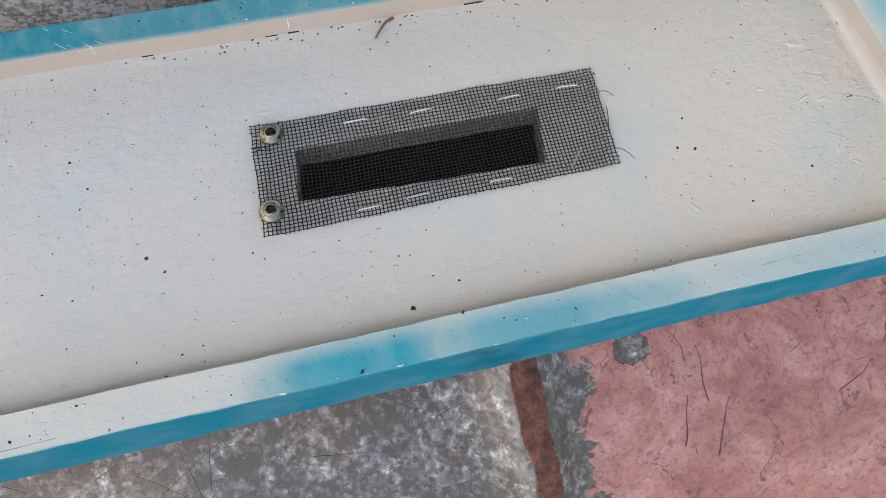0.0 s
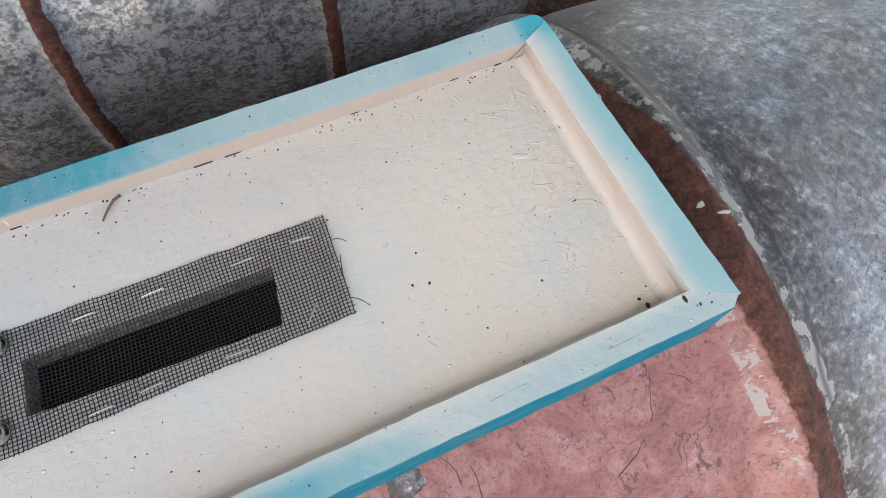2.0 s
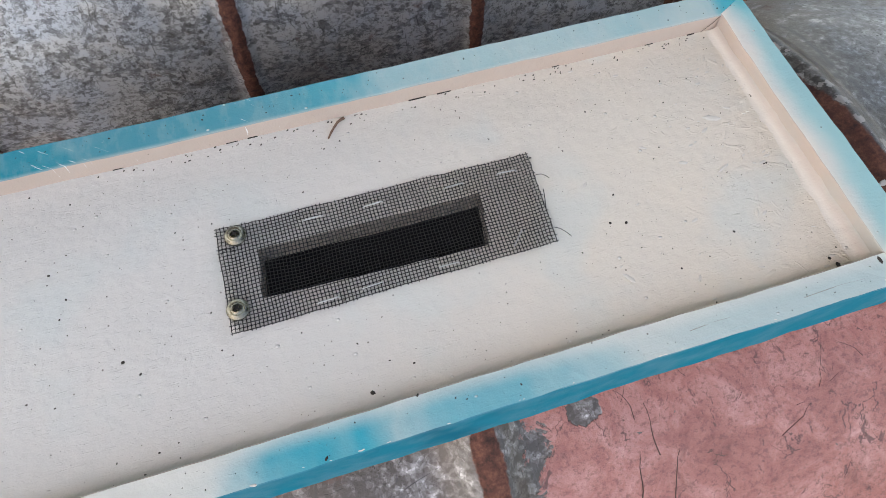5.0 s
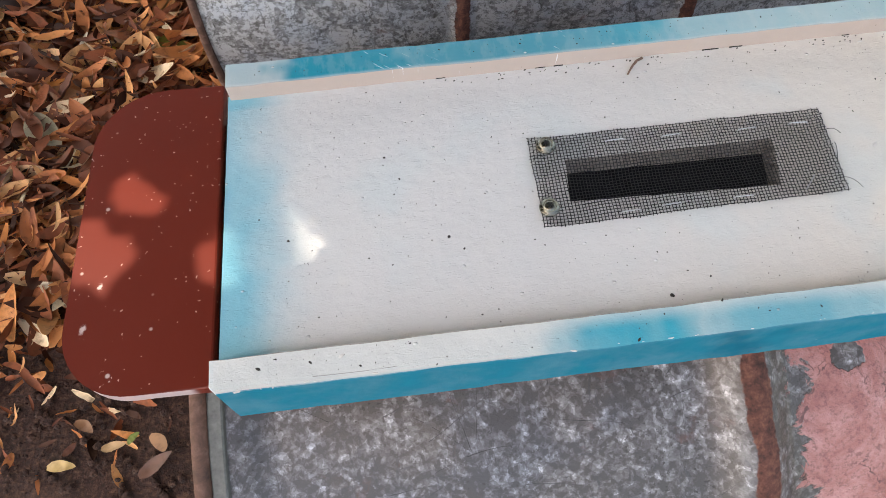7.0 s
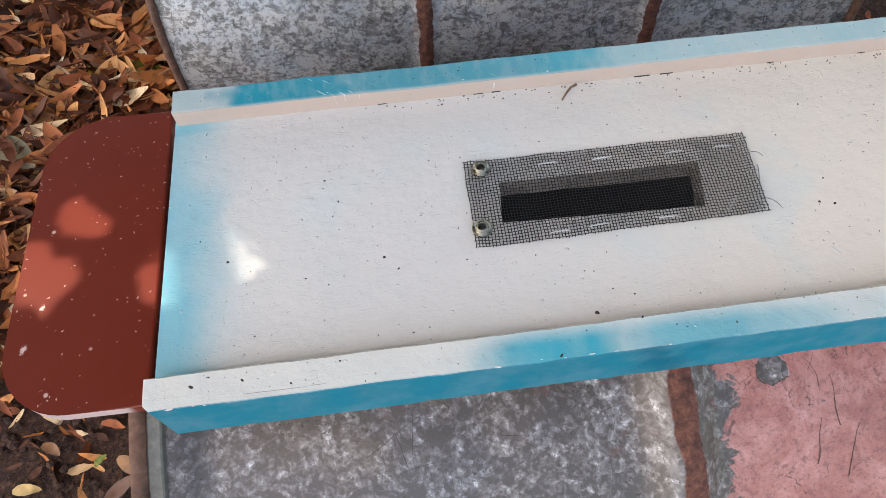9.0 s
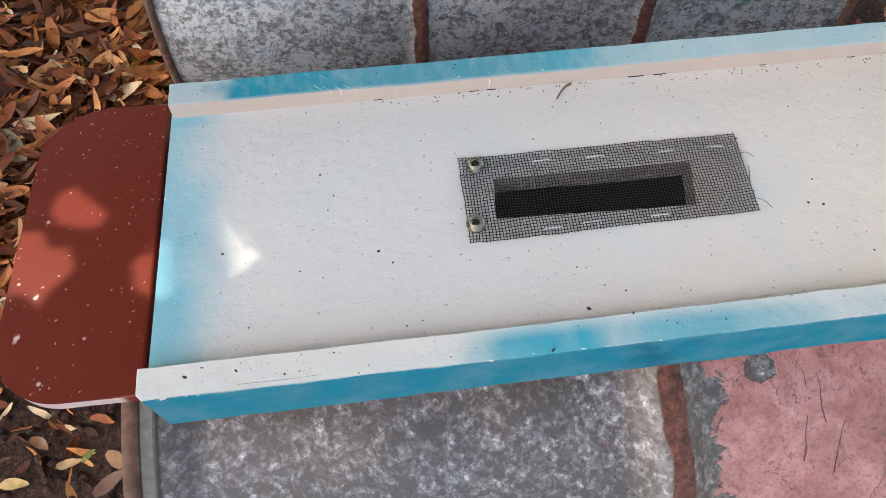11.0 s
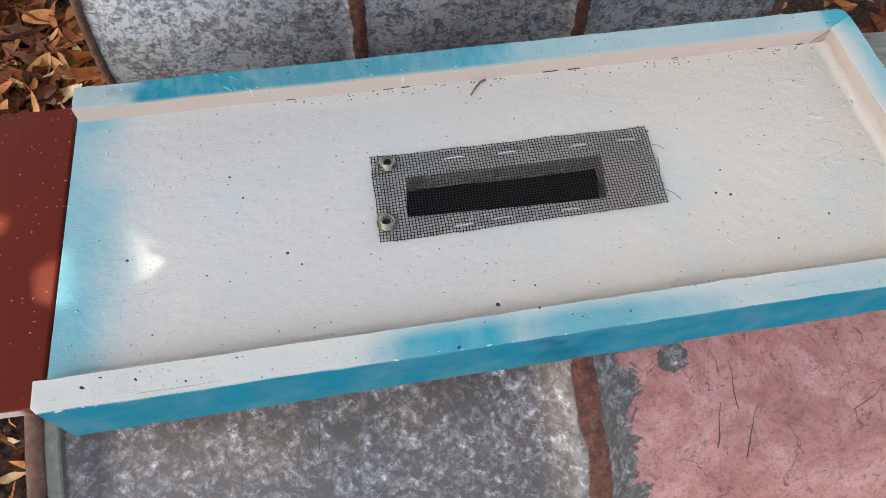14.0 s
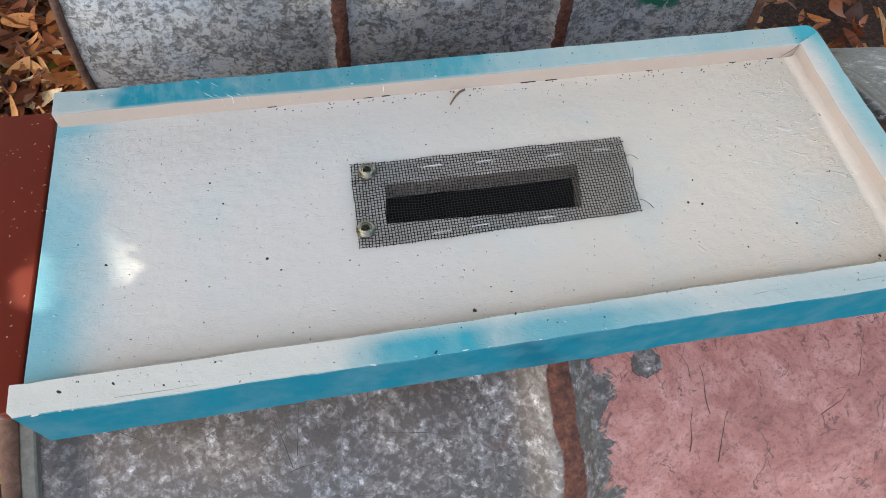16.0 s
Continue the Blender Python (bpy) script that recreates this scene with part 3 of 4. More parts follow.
def build_drum(axis_y, axis_z, spec, shell_material, label):
    """A steel drum on its side, its axis along x."""
    mid = (spec["x0"] + spec["x1"]) / 2
    drum = new("steel_drum")
    drum.matrix_world = pose(mid, axis_y, axis_z)
    tagged(drum, label, "drum", "steel drums on their sides")
    xs = set(np.round(np.linspace(spec["x0"] + 0.006, spec["x1"] - 0.006, 110), 4))
    for hx in (*spec["hoops"], *spec["grooves"]):
        xs |= set(np.round(np.linspace(hx - 0.022, hx + 0.022, 23), 4))
    xs = sorted(float(v) for v in xs)
    around = 192
    verts = []
    for x in xs:
        for j in range(around):
            a = 2 * math.pi * j / around
            r = drum_radius(x, a, spec)
            verts.append((x - mid, math.cos(a) * r, math.sin(a) * r))
    faces = [(i * around + j, i * around + (j + 1) % around, (i + 1) * around + (j + 1) % around, (i + 1) * around + j) for i in range(len(xs) - 1) for j in range(around)]
    mesh_object("shell", verts, faces, shell_material, drum, True)
    for end, s in ((spec["x0"], 1), (spec["x1"], -1)):
        # folded rim: a rounded ring, then the inset head
        profile = [(0.000, 0.288), (-0.001, 0.297), (0.000, 0.3025), (0.003, 0.3040), (0.007, 0.3030), (0.0085, 0.299), (0.009, 0.292)]
        vs, fs = [], []
        for px, pr in profile:
            for j in range(96):
                a = 2 * math.pi * j / 96
                w = 0.0012 * noise.noise((math.cos(a) * 4, math.sin(a) * 4, end * 9))
                vs.append((end + s * px - mid, math.cos(a) * (pr + w), math.sin(a) * (pr + w)))
        for i in range(len(profile)):
            k = (i + 1) % len(profile)
            for j in range(96):
                fs.append((i * 96 + j, i * 96 + (j + 1) % 96, k * 96 + (j + 1) % 96, k * 96 + j))
        mesh_object("rim", vs, fs, M_CHIME, drum, True, "rusty folded rim")
        flange = [(0.0088, 0.290), (0.0088, 0.2990), (0.0098, 0.3000), (0.0165, 0.2998), (0.0175, 0.2988), (0.0177, 0.290)] if spec["flange"] else []
        vs, fs = [], []
        for px, pr in flange:
            for j in range(96):
                a = 2 * math.pi * j / 96
                w = 0.0010 * noise.noise((math.cos(a) * 5, math.sin(a) * 5, end * 7))
                vs.append((end + s * (px + w) - mid, math.cos(a) * (pr + w), math.sin(a) * (pr + w)))
        for i in range(len(flange) - 1):
            for j in range(96):
                fs.append((i * 96 + j, i * 96 + (j + 1) % 96, (i + 1) * 96 + (j + 1) % 96, (i + 1) * 96 + j))
        if flange:
            mesh_object("flange", vs, fs, M_FLANGE, drum, False, "grey worn seam band")
        vs, fs = [], []
        for px, pr in ((0.004, 0.294), (0.018, 0.291), (0.020, 0.286), (0.018, 0.20), (0.020, 0.10)):
            for j in range(96):
                a = 2 * math.pi * j / 96
                vs.append((end + s * px - mid, math.cos(a) * pr, math.sin(a) * pr))
        for i in range(4):
            for j in range(96):
                fs.append((i * 96 + j, i * 96 + (j + 1) % 96, (i + 1) * 96 + (j + 1) % 96, (i + 1) * 96 + j))
        fs.append(tuple(4 * 96 + j for j in range(96)))
        mesh_object("end_plate", vs, fs, shell_material, drum, False)
    return drum


FRONT = dict(x0=-0.290, x1=0.640, hoops=(0.030, 0.322), grooves=(), sections=((-0.27, 0.02, -0.007), (0.04, 0.31, -0.007), (0.34, 0.64, -0.002)), dent=0.006, flange=True, seed=3.0, rise=(0.006, 0.008), back=((0.17, 0.335, 0.012), (0.335, 0.66, 0.007), (-0.04, 0.10, -0.012)))
BACK = dict(x0=-0.408, x1=0.492, hoops=(-0.080, 0.211), grooves=(), sections=(), dent=0.022, flange=False, seed=11.0, rise=(0.008, 0.008), back=())
M_DRUM_A = galvanised("weathered_zinc_with_red_paint", red=(0.060 - front_mid, 0.306 - front_mid), chips=0.62, spangle=0.10, lift=-0.15, contrast=1.0, shine=0.45, grime=0.38, hoops=((0.030 - front_mid, 0.012), (0.321 - front_mid, 0.021)))
M_DRUM_B = galvanised("weathered_zinc", spangle=0.32, chips=0.40, lift=0.30, contrast=0.75, shine=0.5, grime=0.3, hoops=((-0.080 - back_mid, 0.015), (0.211 - back_mid, 0.014)), green=(0.345 - back_mid, 0.085))
front_drum = build_drum(0.171, 0.293, FRONT, M_DRUM_A, "weathered galvanised steel drum with rusty hoops and peeling red paint")
build_drum(0.905, 0.295, BACK, M_DRUM_B, "dented spangled galvanised steel drum with rusty hoops, behind the first")


def build_scratches(drum, axis_y):
    """Dark cuts and cracks in the old red paint."""
    rng = random.Random(41)
    starts = [(rng.uniform(0.085, 0.300), rng.uniform(-0.03, 0.075), rng.gauss(1.5, 0.5), rng.uniform(0.004, 0.014), rng.uniform(0.00010, 0.00020)) for _ in range(22)]
    starts += [(0.118, 0.052, 1.45, 0.022, 0.0003), (0.128, 0.030, 1.40, 0.030, 0.0004), (0.112, 0.010, 1.55, 0.026, 0.00045), (0.131, 0.002, 1.35, 0.030, 0.0004), (0.205, 0.020, 0.75, 0.026, 0.0003), (0.268, 0.050, 2.1, 0.018, 0.0003), (0.235, 0.040, 0.9, 0.030, 0.00022)]
    zinc = [(rng.uniform(-0.26, -0.01), rng.uniform(-0.03, 0.075), rng.choice((0.05, 1.5, 0.6, -0.3)) + rng.gauss(0, 0.2), rng.uniform(0.012, 0.050), rng.uniform(0.00012, 0.00022)) for _ in range(34)]
    zinc += [(rng.uniform(0.36, 0.56), rng.uniform(0.0, 0.25), rng.uniform(0, 3), rng.uniform(0.012, 0.045), rng.uniform(0.00010, 0.00018)) for _ in range(16)]
    for x, y, way, length, r in starts + zinc:
        bare = (x, y, way, length, r) in zinc
        pts = []
        for i in range(7):
            ang = math.atan2(math.sqrt(0.300 ** 2 - (y - axis_y) ** 2), y - axis_y)
            rad = drum_radius(x, ang, FRONT) + r * 0.15
            pts.append((x - front_mid, math.cos(ang) * rad, math.sin(ang) * rad))
            way += rng.gauss(0, 0.06 if bare else 0.22)
            x, y = x + math.cos(way) * length / 6, y + math.sin(way) * length / 6
        mesh_object("scratch", *tube(pts, r, 4, 0.4), M_SCORE if bare else M_SCRATCH, drum, False, "dark score in the zinc" if bare else "dark cut in the red paint")


def build_flakes(drum, axis_y, axis_z):
    """Curled flakes of old paint that cling to the hoop."""
    rng = random.Random(8)
    for x, y, l, w, turn in ((0.303, 0.250, 0.0085, 0.005, 70), (0.314, 0.146, 0.011, 0.005, 10), (0.323, 0.136, 0.010, 0.0028, -15), (0.3285, 0.126, 0.004, 0.0016, 0), (0.292, 0.282, 0.010, 0.0022, -50)):
        heap = Heap()
        heap.pebble((0, 0, 0), l / 2, w / 2, 0.0009, 0, rng)
        fl = mesh_object("paint_flake", heap.v, heap.f, M_FLAKE, drum)
        ang = math.atan2(math.sqrt(max(0.0, 0.300 ** 2 - (y - axis_y) ** 2)), y - axis_y)
        r = drum_radius(x, ang, FRONT) - 0.0002
        fl.matrix_basis = pose(x - front_mid, math.cos(ang) * r, math.sin(ang) * r, math.degrees(ang) - 90, 0, turn)


build_flakes(front_drum, 0.171, 0.293)
build_scratches(front_drum, 0.171)

# ---- hive bottom board ----
board = new("hive_bottom_board")
board.matrix_world = BOARD_AT
tagged(board, "cream and blue sprayed wooden hive bottom board with screened vent", "hive board")
SLOT = ((-0.063, 0.016), (0.064, 0.0145), (0.058, -0.018), (-0.0655, -0.0135))
TOP, LOW, UNDER = 0.012, -0.030, -0.0155
V0, V1, V2, V3 = -0.1065, -0.0885, 0.0895, 0.1085
U0, U1, U2 = -0.2655, 0.253, 0.276


def build_floor_panel():
    """The panel with the vent cut through it, the cut a little ragged."""
    outer = [(U0, V1 - 0.003), (U1 + 0.003, V1 - 0.003), (U1 + 0.003, V2 + 0.003), (U0, V2 + 0.003)]
    inner = []
    order = (SLOT[3], SLOT[2], SLOT[1], SLOT[0])
    for i in range(4):
        a, b = Vector(order[i]), Vector(order[(i + 1) % 4])
        n = 24 if i % 2 == 0 else 7
        for j in range(n):
            p = a.lerp(b, j / n)
            w = noise.noise_vector((p.x * 60, p.y * 60, 1.7)) * 0.0007
            inner.append((p.x + w.x, p.y + w.y))
    bm = bmesh.new()
    rings = []
    for z, ins in ((0.0, 0), (UNDER, 0)):
        o = [bm.verts.new((x, y, z)) for x, y in outer]
        q = [bm.verts.new((x, y, z)) for x, y in inner]
        rings.append((o, q))
        eo = [bm.edges.new((o[i], o[(i + 1) % 4])) for i in range(4)]
        eq = [bm.edges.new((q[i], q[(i + 1) % len(q)])) for i in range(len(q))]
        bmesh.ops.triangle_fill(bm, edges=eo + eq, use_beauty=True)
    for ring in (0, 1):
        a, b = rings[0][ring], rings[1][ring]
        for i in range(len(a)):
            j = (i + 1) % len(a)
            bm.faces.new((a[i], a[j], b[j], b[i]))
    return part("floor_panel", bm, M_FLOOR, board, "cream plywood floor fading to blue at its open end")


def rail(name, outline, material, label, low=LOW, seed=0.0):
    bm = prism(outline, low, TOP, 0.0004, 1)
    long_edges = [e for e in bm.edges if e.calc_length() > 0.05]
    bmesh.ops.subdivide_edges(bm, edges=long_edges, cuts=60, use_grid_fill=True)
    ob = part(name, bm, material, board, label)
    roughen(ob, 0.0006, 70, seed)
    roughen(ob, 0.0007, 14, seed + 5)
    return ob


build_floor_panel()
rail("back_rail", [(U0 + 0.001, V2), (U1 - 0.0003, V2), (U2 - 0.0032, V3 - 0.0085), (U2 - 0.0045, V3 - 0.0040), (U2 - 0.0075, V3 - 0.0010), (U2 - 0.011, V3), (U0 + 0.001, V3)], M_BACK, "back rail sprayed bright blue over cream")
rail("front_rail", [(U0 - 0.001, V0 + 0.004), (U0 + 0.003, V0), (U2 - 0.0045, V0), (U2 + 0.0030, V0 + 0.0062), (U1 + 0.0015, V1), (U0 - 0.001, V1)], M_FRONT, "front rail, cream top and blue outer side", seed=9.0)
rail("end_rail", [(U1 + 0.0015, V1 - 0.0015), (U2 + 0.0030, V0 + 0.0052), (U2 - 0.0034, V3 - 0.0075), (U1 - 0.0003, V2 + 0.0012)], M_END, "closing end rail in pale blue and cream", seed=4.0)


def build_landing():
    pts = []
    for cx, cy, r, a0 in ((-0.309, 0.0680, 0.043, 90), (-0.313, -0.0530, 0.042, 180)):
        for i in range(13):
            a = radians(a0 + 90 * i / 12)
            pts.append((cx + math.cos(a) * r * (1.0 if a0 == 90 else 0.98), cy + math.sin(a) * r))
    pts = [(-0.2712, 0.1110)] + pts + [(-0.2712, -0.0960)]
    bm = prism(pts[::-1], -0.0165, -0.008, 0.0013, 2)
    ob = part("landing_board", bm, M_RED, board, "oxide red gloss landing board with rounded corners, chipped")
    # black batten below the gap between landing board and floor
    bm2 = prism([(-0.2750, -0.084), (-0.255, -0.084), (-0.255, 0.085), (-0.2750, 0.085)], -0.0260, -0.0170, 0.0008, 1)
    part("batten", bm2, M_DARK, board)
    return ob


build_landing()


def build_screen():
    """Woven wire cloth: every strand is a thin bent rod going over and under."""
    c00, c10, c11, c01 = Vector((-0.0835, -0.0290)), Vector((0.0945, -0.0265)), Vector((0.0985, 0.0320)), Vector((-0.0825, 0.0330))
    nu, nv = 90, 30
    rng = random.Random(5)
    heap = Heap()

    def at(a, b):
        p = c00.lerp(c10, a).lerp(c01.lerp(c11, a), b)
        w = noise.noise_vector((p.x * 45, p.y * 45, 0.3)) * 0.0010
        x, y = p.x + w.x, p.y + w.y
        inside = max(0.0, min(1.0, (0.062 - abs(x)) / 0.02)) * max(0.0, min(1.0, (0.016 - abs(y)) / 0.012))
        lift = 0.00045 + 0.0004 * (0.5 + noise.noise((x * 40, y * 40, 8))) - 0.0016 * inside
        edge = min(a, 1 - a)
        if edge < 0.03:
            lift += 0.0012 * rng.random()
        return x, y, lift

    for j in range(nv + 1):
        b = j / nv
        a0, a1 = -rng.uniform(0, 0.006), 1 + rng.uniform(-0.004, 0.010)
        pts = []
        for i in range(2 * nu + 1):
            a = a0 + (a1 - a0) * i / (2 * nu)
            x, y, z = at(a, b)
            pts.append((x, y, z + 0.00020 * math.cos(math.pi * (i / 2 + j))))
        heap.add(*tube(pts, 0.00025, 4))
    for i in range(nu + 1):
        a = i / nu
        b0, b1 = -rng.uniform(0, 0.02), 1 + rng.uniform(0, 0.02)
        pts = []
        for j in range(2 * nv + 1):
            b = b0 + (b1 - b0) * j / (2 * nv)
            x, y, z = at(a, b)
            pts.append((x, y, z - 0.00022 * math.cos(math.pi * (j / 2 + i))))
        heap.add(*tube(pts, 0.00025, 4))
    for x, y, dx, dy in ((0.097, 0.016, 0.008, -0.004), (0.094, -0.018, 0.009, -0.009), (0.096, -0.006, 0.003, 0.012), (-0.083, 0.020, 0.009, -0.003), (-0.082, 0.017, 0.008, 0.002)):
        pts = [(x + dx * t, y + dy * t + 0.001 * math.sin(3 * t), 0.0015 + 0.0015 * math.sin(math.pi * t)) for t in (0, 0.25, 0.5, 0.75, 1)]
        heap.add(*tube(pts, 0.00022, 4))
    return mesh_object("wire_screen", heap.v, heap.f, M_WIRE, board, False, "grey woven insect mesh with frayed edges")


build_screen()
# added black sheet: the dark of the vent given as a surface
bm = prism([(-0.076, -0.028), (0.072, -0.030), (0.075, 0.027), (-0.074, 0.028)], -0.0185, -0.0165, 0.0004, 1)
part("vent_shade_sheet", bm, M_VENT_SHADE, board, "black sheet added below the vent to stand in for its shade")


def build_screw(x, y, turn):
    """Washer-headed cross screw."""
    bm = bmesh.new()
    prof = [(0.0059, 0.0012), (0.0060, 0.0020), (0.0055, 0.0025), (0.0040, 0.0027), (0.0037, 0.0034), (0.0028, 0.0043), (0.0016, 0.0046)]
    rings = [[bm.verts.new((math.cos(a) * r, math.sin(a) * r, z)) for a in (2 * math.pi * i / 28 for i in range(28))] for r, z in prof]
    for p, q in zip(rings, rings[1:]):
        for i in range(28):
            bm.faces.new((p[i], p[(i + 1) % 28], q[(i + 1) % 28], q[i]))
    bm.faces.new(rings[-1])
    ob = part("screw", bm, M_STEEL, board, "zinc plated cross-head screw", True)
    ob.matrix_basis = pose(x, y, 0.0002, 2, -2, turn)
    cross = bmesh.new()
    w, l = 0.00042, 0.0021
    pts = [(w, w), (w, l), (-w, l), (-w, w), (-l, w), (-l, -w), (-w, -w), (-w, -l), (w, -l), (w, -w), (l, -w), (l, w)]
    vs = [cross.verts.new((px, py, 0.00468)) for px, py in pts]
    cross.faces.new(vs)
    geo = bmesh.ops.extrude_face_region(cross, geom=cross.faces[:])
    for v in geo["geom"]:
        if isinstance(v, bmesh.types.BMVert):
            v.co.z -= 0.0006
    part("cross_recess", cross, M_WIRE, ob)


build_screw(-0.0725, 0.0265, 20)
build_screw(-0.0785, -0.0165, 50)

for sx, sy, turn in ((-0.0303, 0.0249, 2), (0.0037, 0.0239, 3), (0.0507, 0.0225, 2), (0.0827, 0.0225, -4), (-0.0328, -0.0250, 2), (-0.0087, -0.0237, 3), (0.0333, -0.0240, -1), (0.0745, -0.0192, 48)):
    l = 0.0056
    v, f = tube([(-l, 0, 0.0006), (-l, 0, 0.0019), (-l * 0.85, 0, 0.0024), (0, 0, 0.0025), (l * 0.85, 0, 0.0024), (l, 0, 0.0019), (l, 0, 0.0006)], 0.00042, 5)
    st = mesh_object("staple", v, f, M_STAPLE, board)
    st.matrix_basis = pose(sx, sy, 0, 0, 0, turn)

# paint run thick into the inner corners
for name_from, a0, a1, w, h in (("end", V1 + 0.001, V2 - 0.001, 0.009, 0.0042),):
    vs, fs = [], []
    n = 70
    for i in range(n + 1):
        t = a0 + (a1 - a0) * i / n
        q = 1 + 0.22 * noise.noise((t * 60, h * 900, 0.5)) + 0.12 * noise.noise((t * 300, 2.0, 0.5))
        for k in range(5):
            c = k / 4
            off, z = w * q * (1 - c) ** 1.0, h * q * c ** 2.2
            vs.append((U1 + 0.0012 - off, t, z + 0.0002) if name_from == "end" else (t, V1 - 0.0008 + off, z + 0.0002))
    for i in range(n):
        for k in range(4):
            fs.append((i * 5 + k, i * 5 + k + 1, (i + 1) * 5 + k + 1, (i + 1) * 5 + k))
    mesh_object("paint_bead", vs, fs, M_END, board, True)

# dark sliver along the crease of the back right corner
v, f = tube([(U1 - 0.0008, V2 - 0.0002, TOP - 0.0006), (U1 - 0.0050, V2 - 0.0004, 0.0062), (U1 - 0.0110, V2 - 0.0005, 0.0006)], 0.00032, 6, 0.7)
mesh_object("open_joint", v, f, M_CREASE, board)

# hairline cracks and scratches in the paint of the front rail
for pts in (((-0.190, -0.0925), (-0.181, -0.0950), (-0.175, -0.0962), (-0.168, -0.0985)), ((-0.215, -0.1030), (-0.190, -0.1033), (-0.160, -0.1026), (-0.130, -0.1030)), ((0.135, -0.0980), (0.150, -0.0972), (0.158, -0.0974)), ((0.200, -0.0990), (0.222, -0.0983), (0.236, -0.0990))):
    v, f = tube([(x, y, TOP - 0.00005) for x, y in pts], 0.00016, 4)
    mesh_object("crack", v, f, M_CRACK, board)

# dark slits where the floor meets the rails
for gx, gl in ((-0.129, 0.006), (-0.064, 0.007), (-0.052, 0.006), (0.049, 0.011), (0.066, 0.009), (0.14, 0.005), (0.205, 0.006), (0.235, 0.005)):
    bm = prism([(gx - gl / 2, 0.0890), (gx + gl / 2, 0.0891), (gx + gl / 2, 0.0897), (gx - gl / 2, 0.0897)], -0.002, 0.0006, 0.00015, 1)
    part("open_joint", bm, M_DARK, board)


# ---- debris on the board ----
def build_debris():
    rng = random.Random(12)
    grit, chalk = Heap(), Heap()
    for x, y, r in ((-0.170, 0.032, 0.9), (-0.2286, -0.0181, 1.1), (-0.1379, -0.0269, 1.2), (0.1273, -0.0248, 1.0), (0.1362, -0.0271, 1.1), (-0.0234, -0.0783, 1.5), (0.2481, 0.0326, 1.3), (0.2366, -0.0851, 2.0), (0.1916, -0.0498, 0.9), (0.2340, -0.0800, 1.2)):
        grit.pebble((x, y, 0), r * 0.0010, r * 0.0008, 0.0006, rng.uniform(0, 6), rng)
    for x, y, r in ((-0.242, -0.0958, 1.5), (-0.216, -0.0956, 1.2), (-0.1911, -0.1003, 1.0), (-0.1532, -0.1045, 1.1), (-0.0512, -0.1045, 1.5), (-0.0037, -0.0889, 1.2), (0.0131, -0.0954, 1.0), (0.0181, -0.0976, 1.0), (0.0451, -0.0984, 0.9), (0.250, -0.092, 2.4), (0.256, -0.0975, 1.5), (0.262, -0.099, 1.1)):
        grit.pebble((x, y, TOP), r * 0.0009, r * 0.0005, 0.0005, rng.uniform(0, 6), rng)
    for _ in range(560):
        x, y = rng.uniform(U0 + 0.01, U1 - 0.004), rng.uniform(V1 + 0.003, V2 - 0.002)
        if -0.088 < x < 0.10 and -0.034 < y < 0.036:
            continue
        r = 0.00024 + 0.0006 * rng.random() ** 5
        grit.pebble((x, y, 0), r, r * rng.uniform(0.4, 0.9), 0.0003, rng.uniform(0, 6), rng)
    for _ in range(190):
        x = rng.uniform(U0 + 0.01, U2 - 0.01)
        y = rng.choice((rng.uniform(V0 + 0.003, V1 - 0.002), rng.uniform(V2 + 0.003, V3 - 0.003)))
        r = 0.00022 + 0.0006 * rng.random() ** 4
        grit.pebble((x, y, TOP), r, r * rng.uniform(0.4, 0.9), 0.0004, rng.uniform(0, 6), rng)
    for _ in range(70):
        x = rng.uniform(-0.15, U1 - 0.01)
        r = 0.0003 + 0.0004 * rng.random()
        grit.pebble((x, V2 - rng.uniform(0.0005, 0.007) ** 1.0, 0), r * 1.3, r * 0.8, 0.0004, rng.uniform(0, 1), rng)
    tagged(mesh_object("grit", grit.v, grit.f, M_GRIT), "dark grains of dirt strewn over the painted board", "grit", kind="stuff").matrix_world = BOARD_AT
    for x, y, l, w, t in ((0.1233, -0.0587, 0.009, 0.0014, -55), (0.2168, 0.0245, 0.011, 0.0022, -20), (0.2466, -0.0184, 0.0022, 0.0016, 0), (-0.20, -0.094, 0.004, 0.001, 20), (0.185, 0.000, 0.006, 0.0012, -15), (0.206, -0.010, 0.010, 0.001, 25), (0.16, -0.070, 0.005, 0.001, 60)):
        z = 0 if y > V1 else TOP
        chalk.pebble((x, y, z), l / 2, w, 0.0007, radians(t), rng)
    for _ in range(90):
        x = U1 - 0.006 - abs(rng.gauss(0, 0.05))
        y = rng.uniform(V1 + 0.004, V2 - 0.004)
        r = 0.0004 + 0.0012 * rng.random() ** 3
        chalk.pebble((x, y, 0), r * 1.8, r * 0.7, 0.0004, rng.uniform(-0.5, 0.9), rng)
    for _ in range(34):
        r = 0.0003 + 0.0007 * rng.random() ** 2
        chalk.pebble((rng.uniform(U0 + 0.01, U2 - 0.012), V0 + rng.uniform(0.0003, 0.0016), TOP - 0.0003), r * 2.2, r * 0.7, 0.0005, rng.uniform(-0.2, 0.2), rng)
    tagged(mesh_object("paint_scabs", chalk.v, chalk.f, M_CHALK), "small raised scabs of dried cream paint", "paint scabs", kind="stuff").matrix_world = BOARD_AT
    lumps = Heap()
    for _ in range(34):
        x = U1 - 0.008 - abs(rng.gauss(0, 0.035))
        y = rng.uniform(V1 + 0.006, V2 - 0.006)
        r = rng.uniform(0.0008, 0.0028)
        lumps.pebble((x, y, -0.0001), r * rng.uniform(1.2, 2.6), r * 0.6, rng.uniform(0.00015, 0.00045), rng.uniform(-1.5, 1.5), rng)
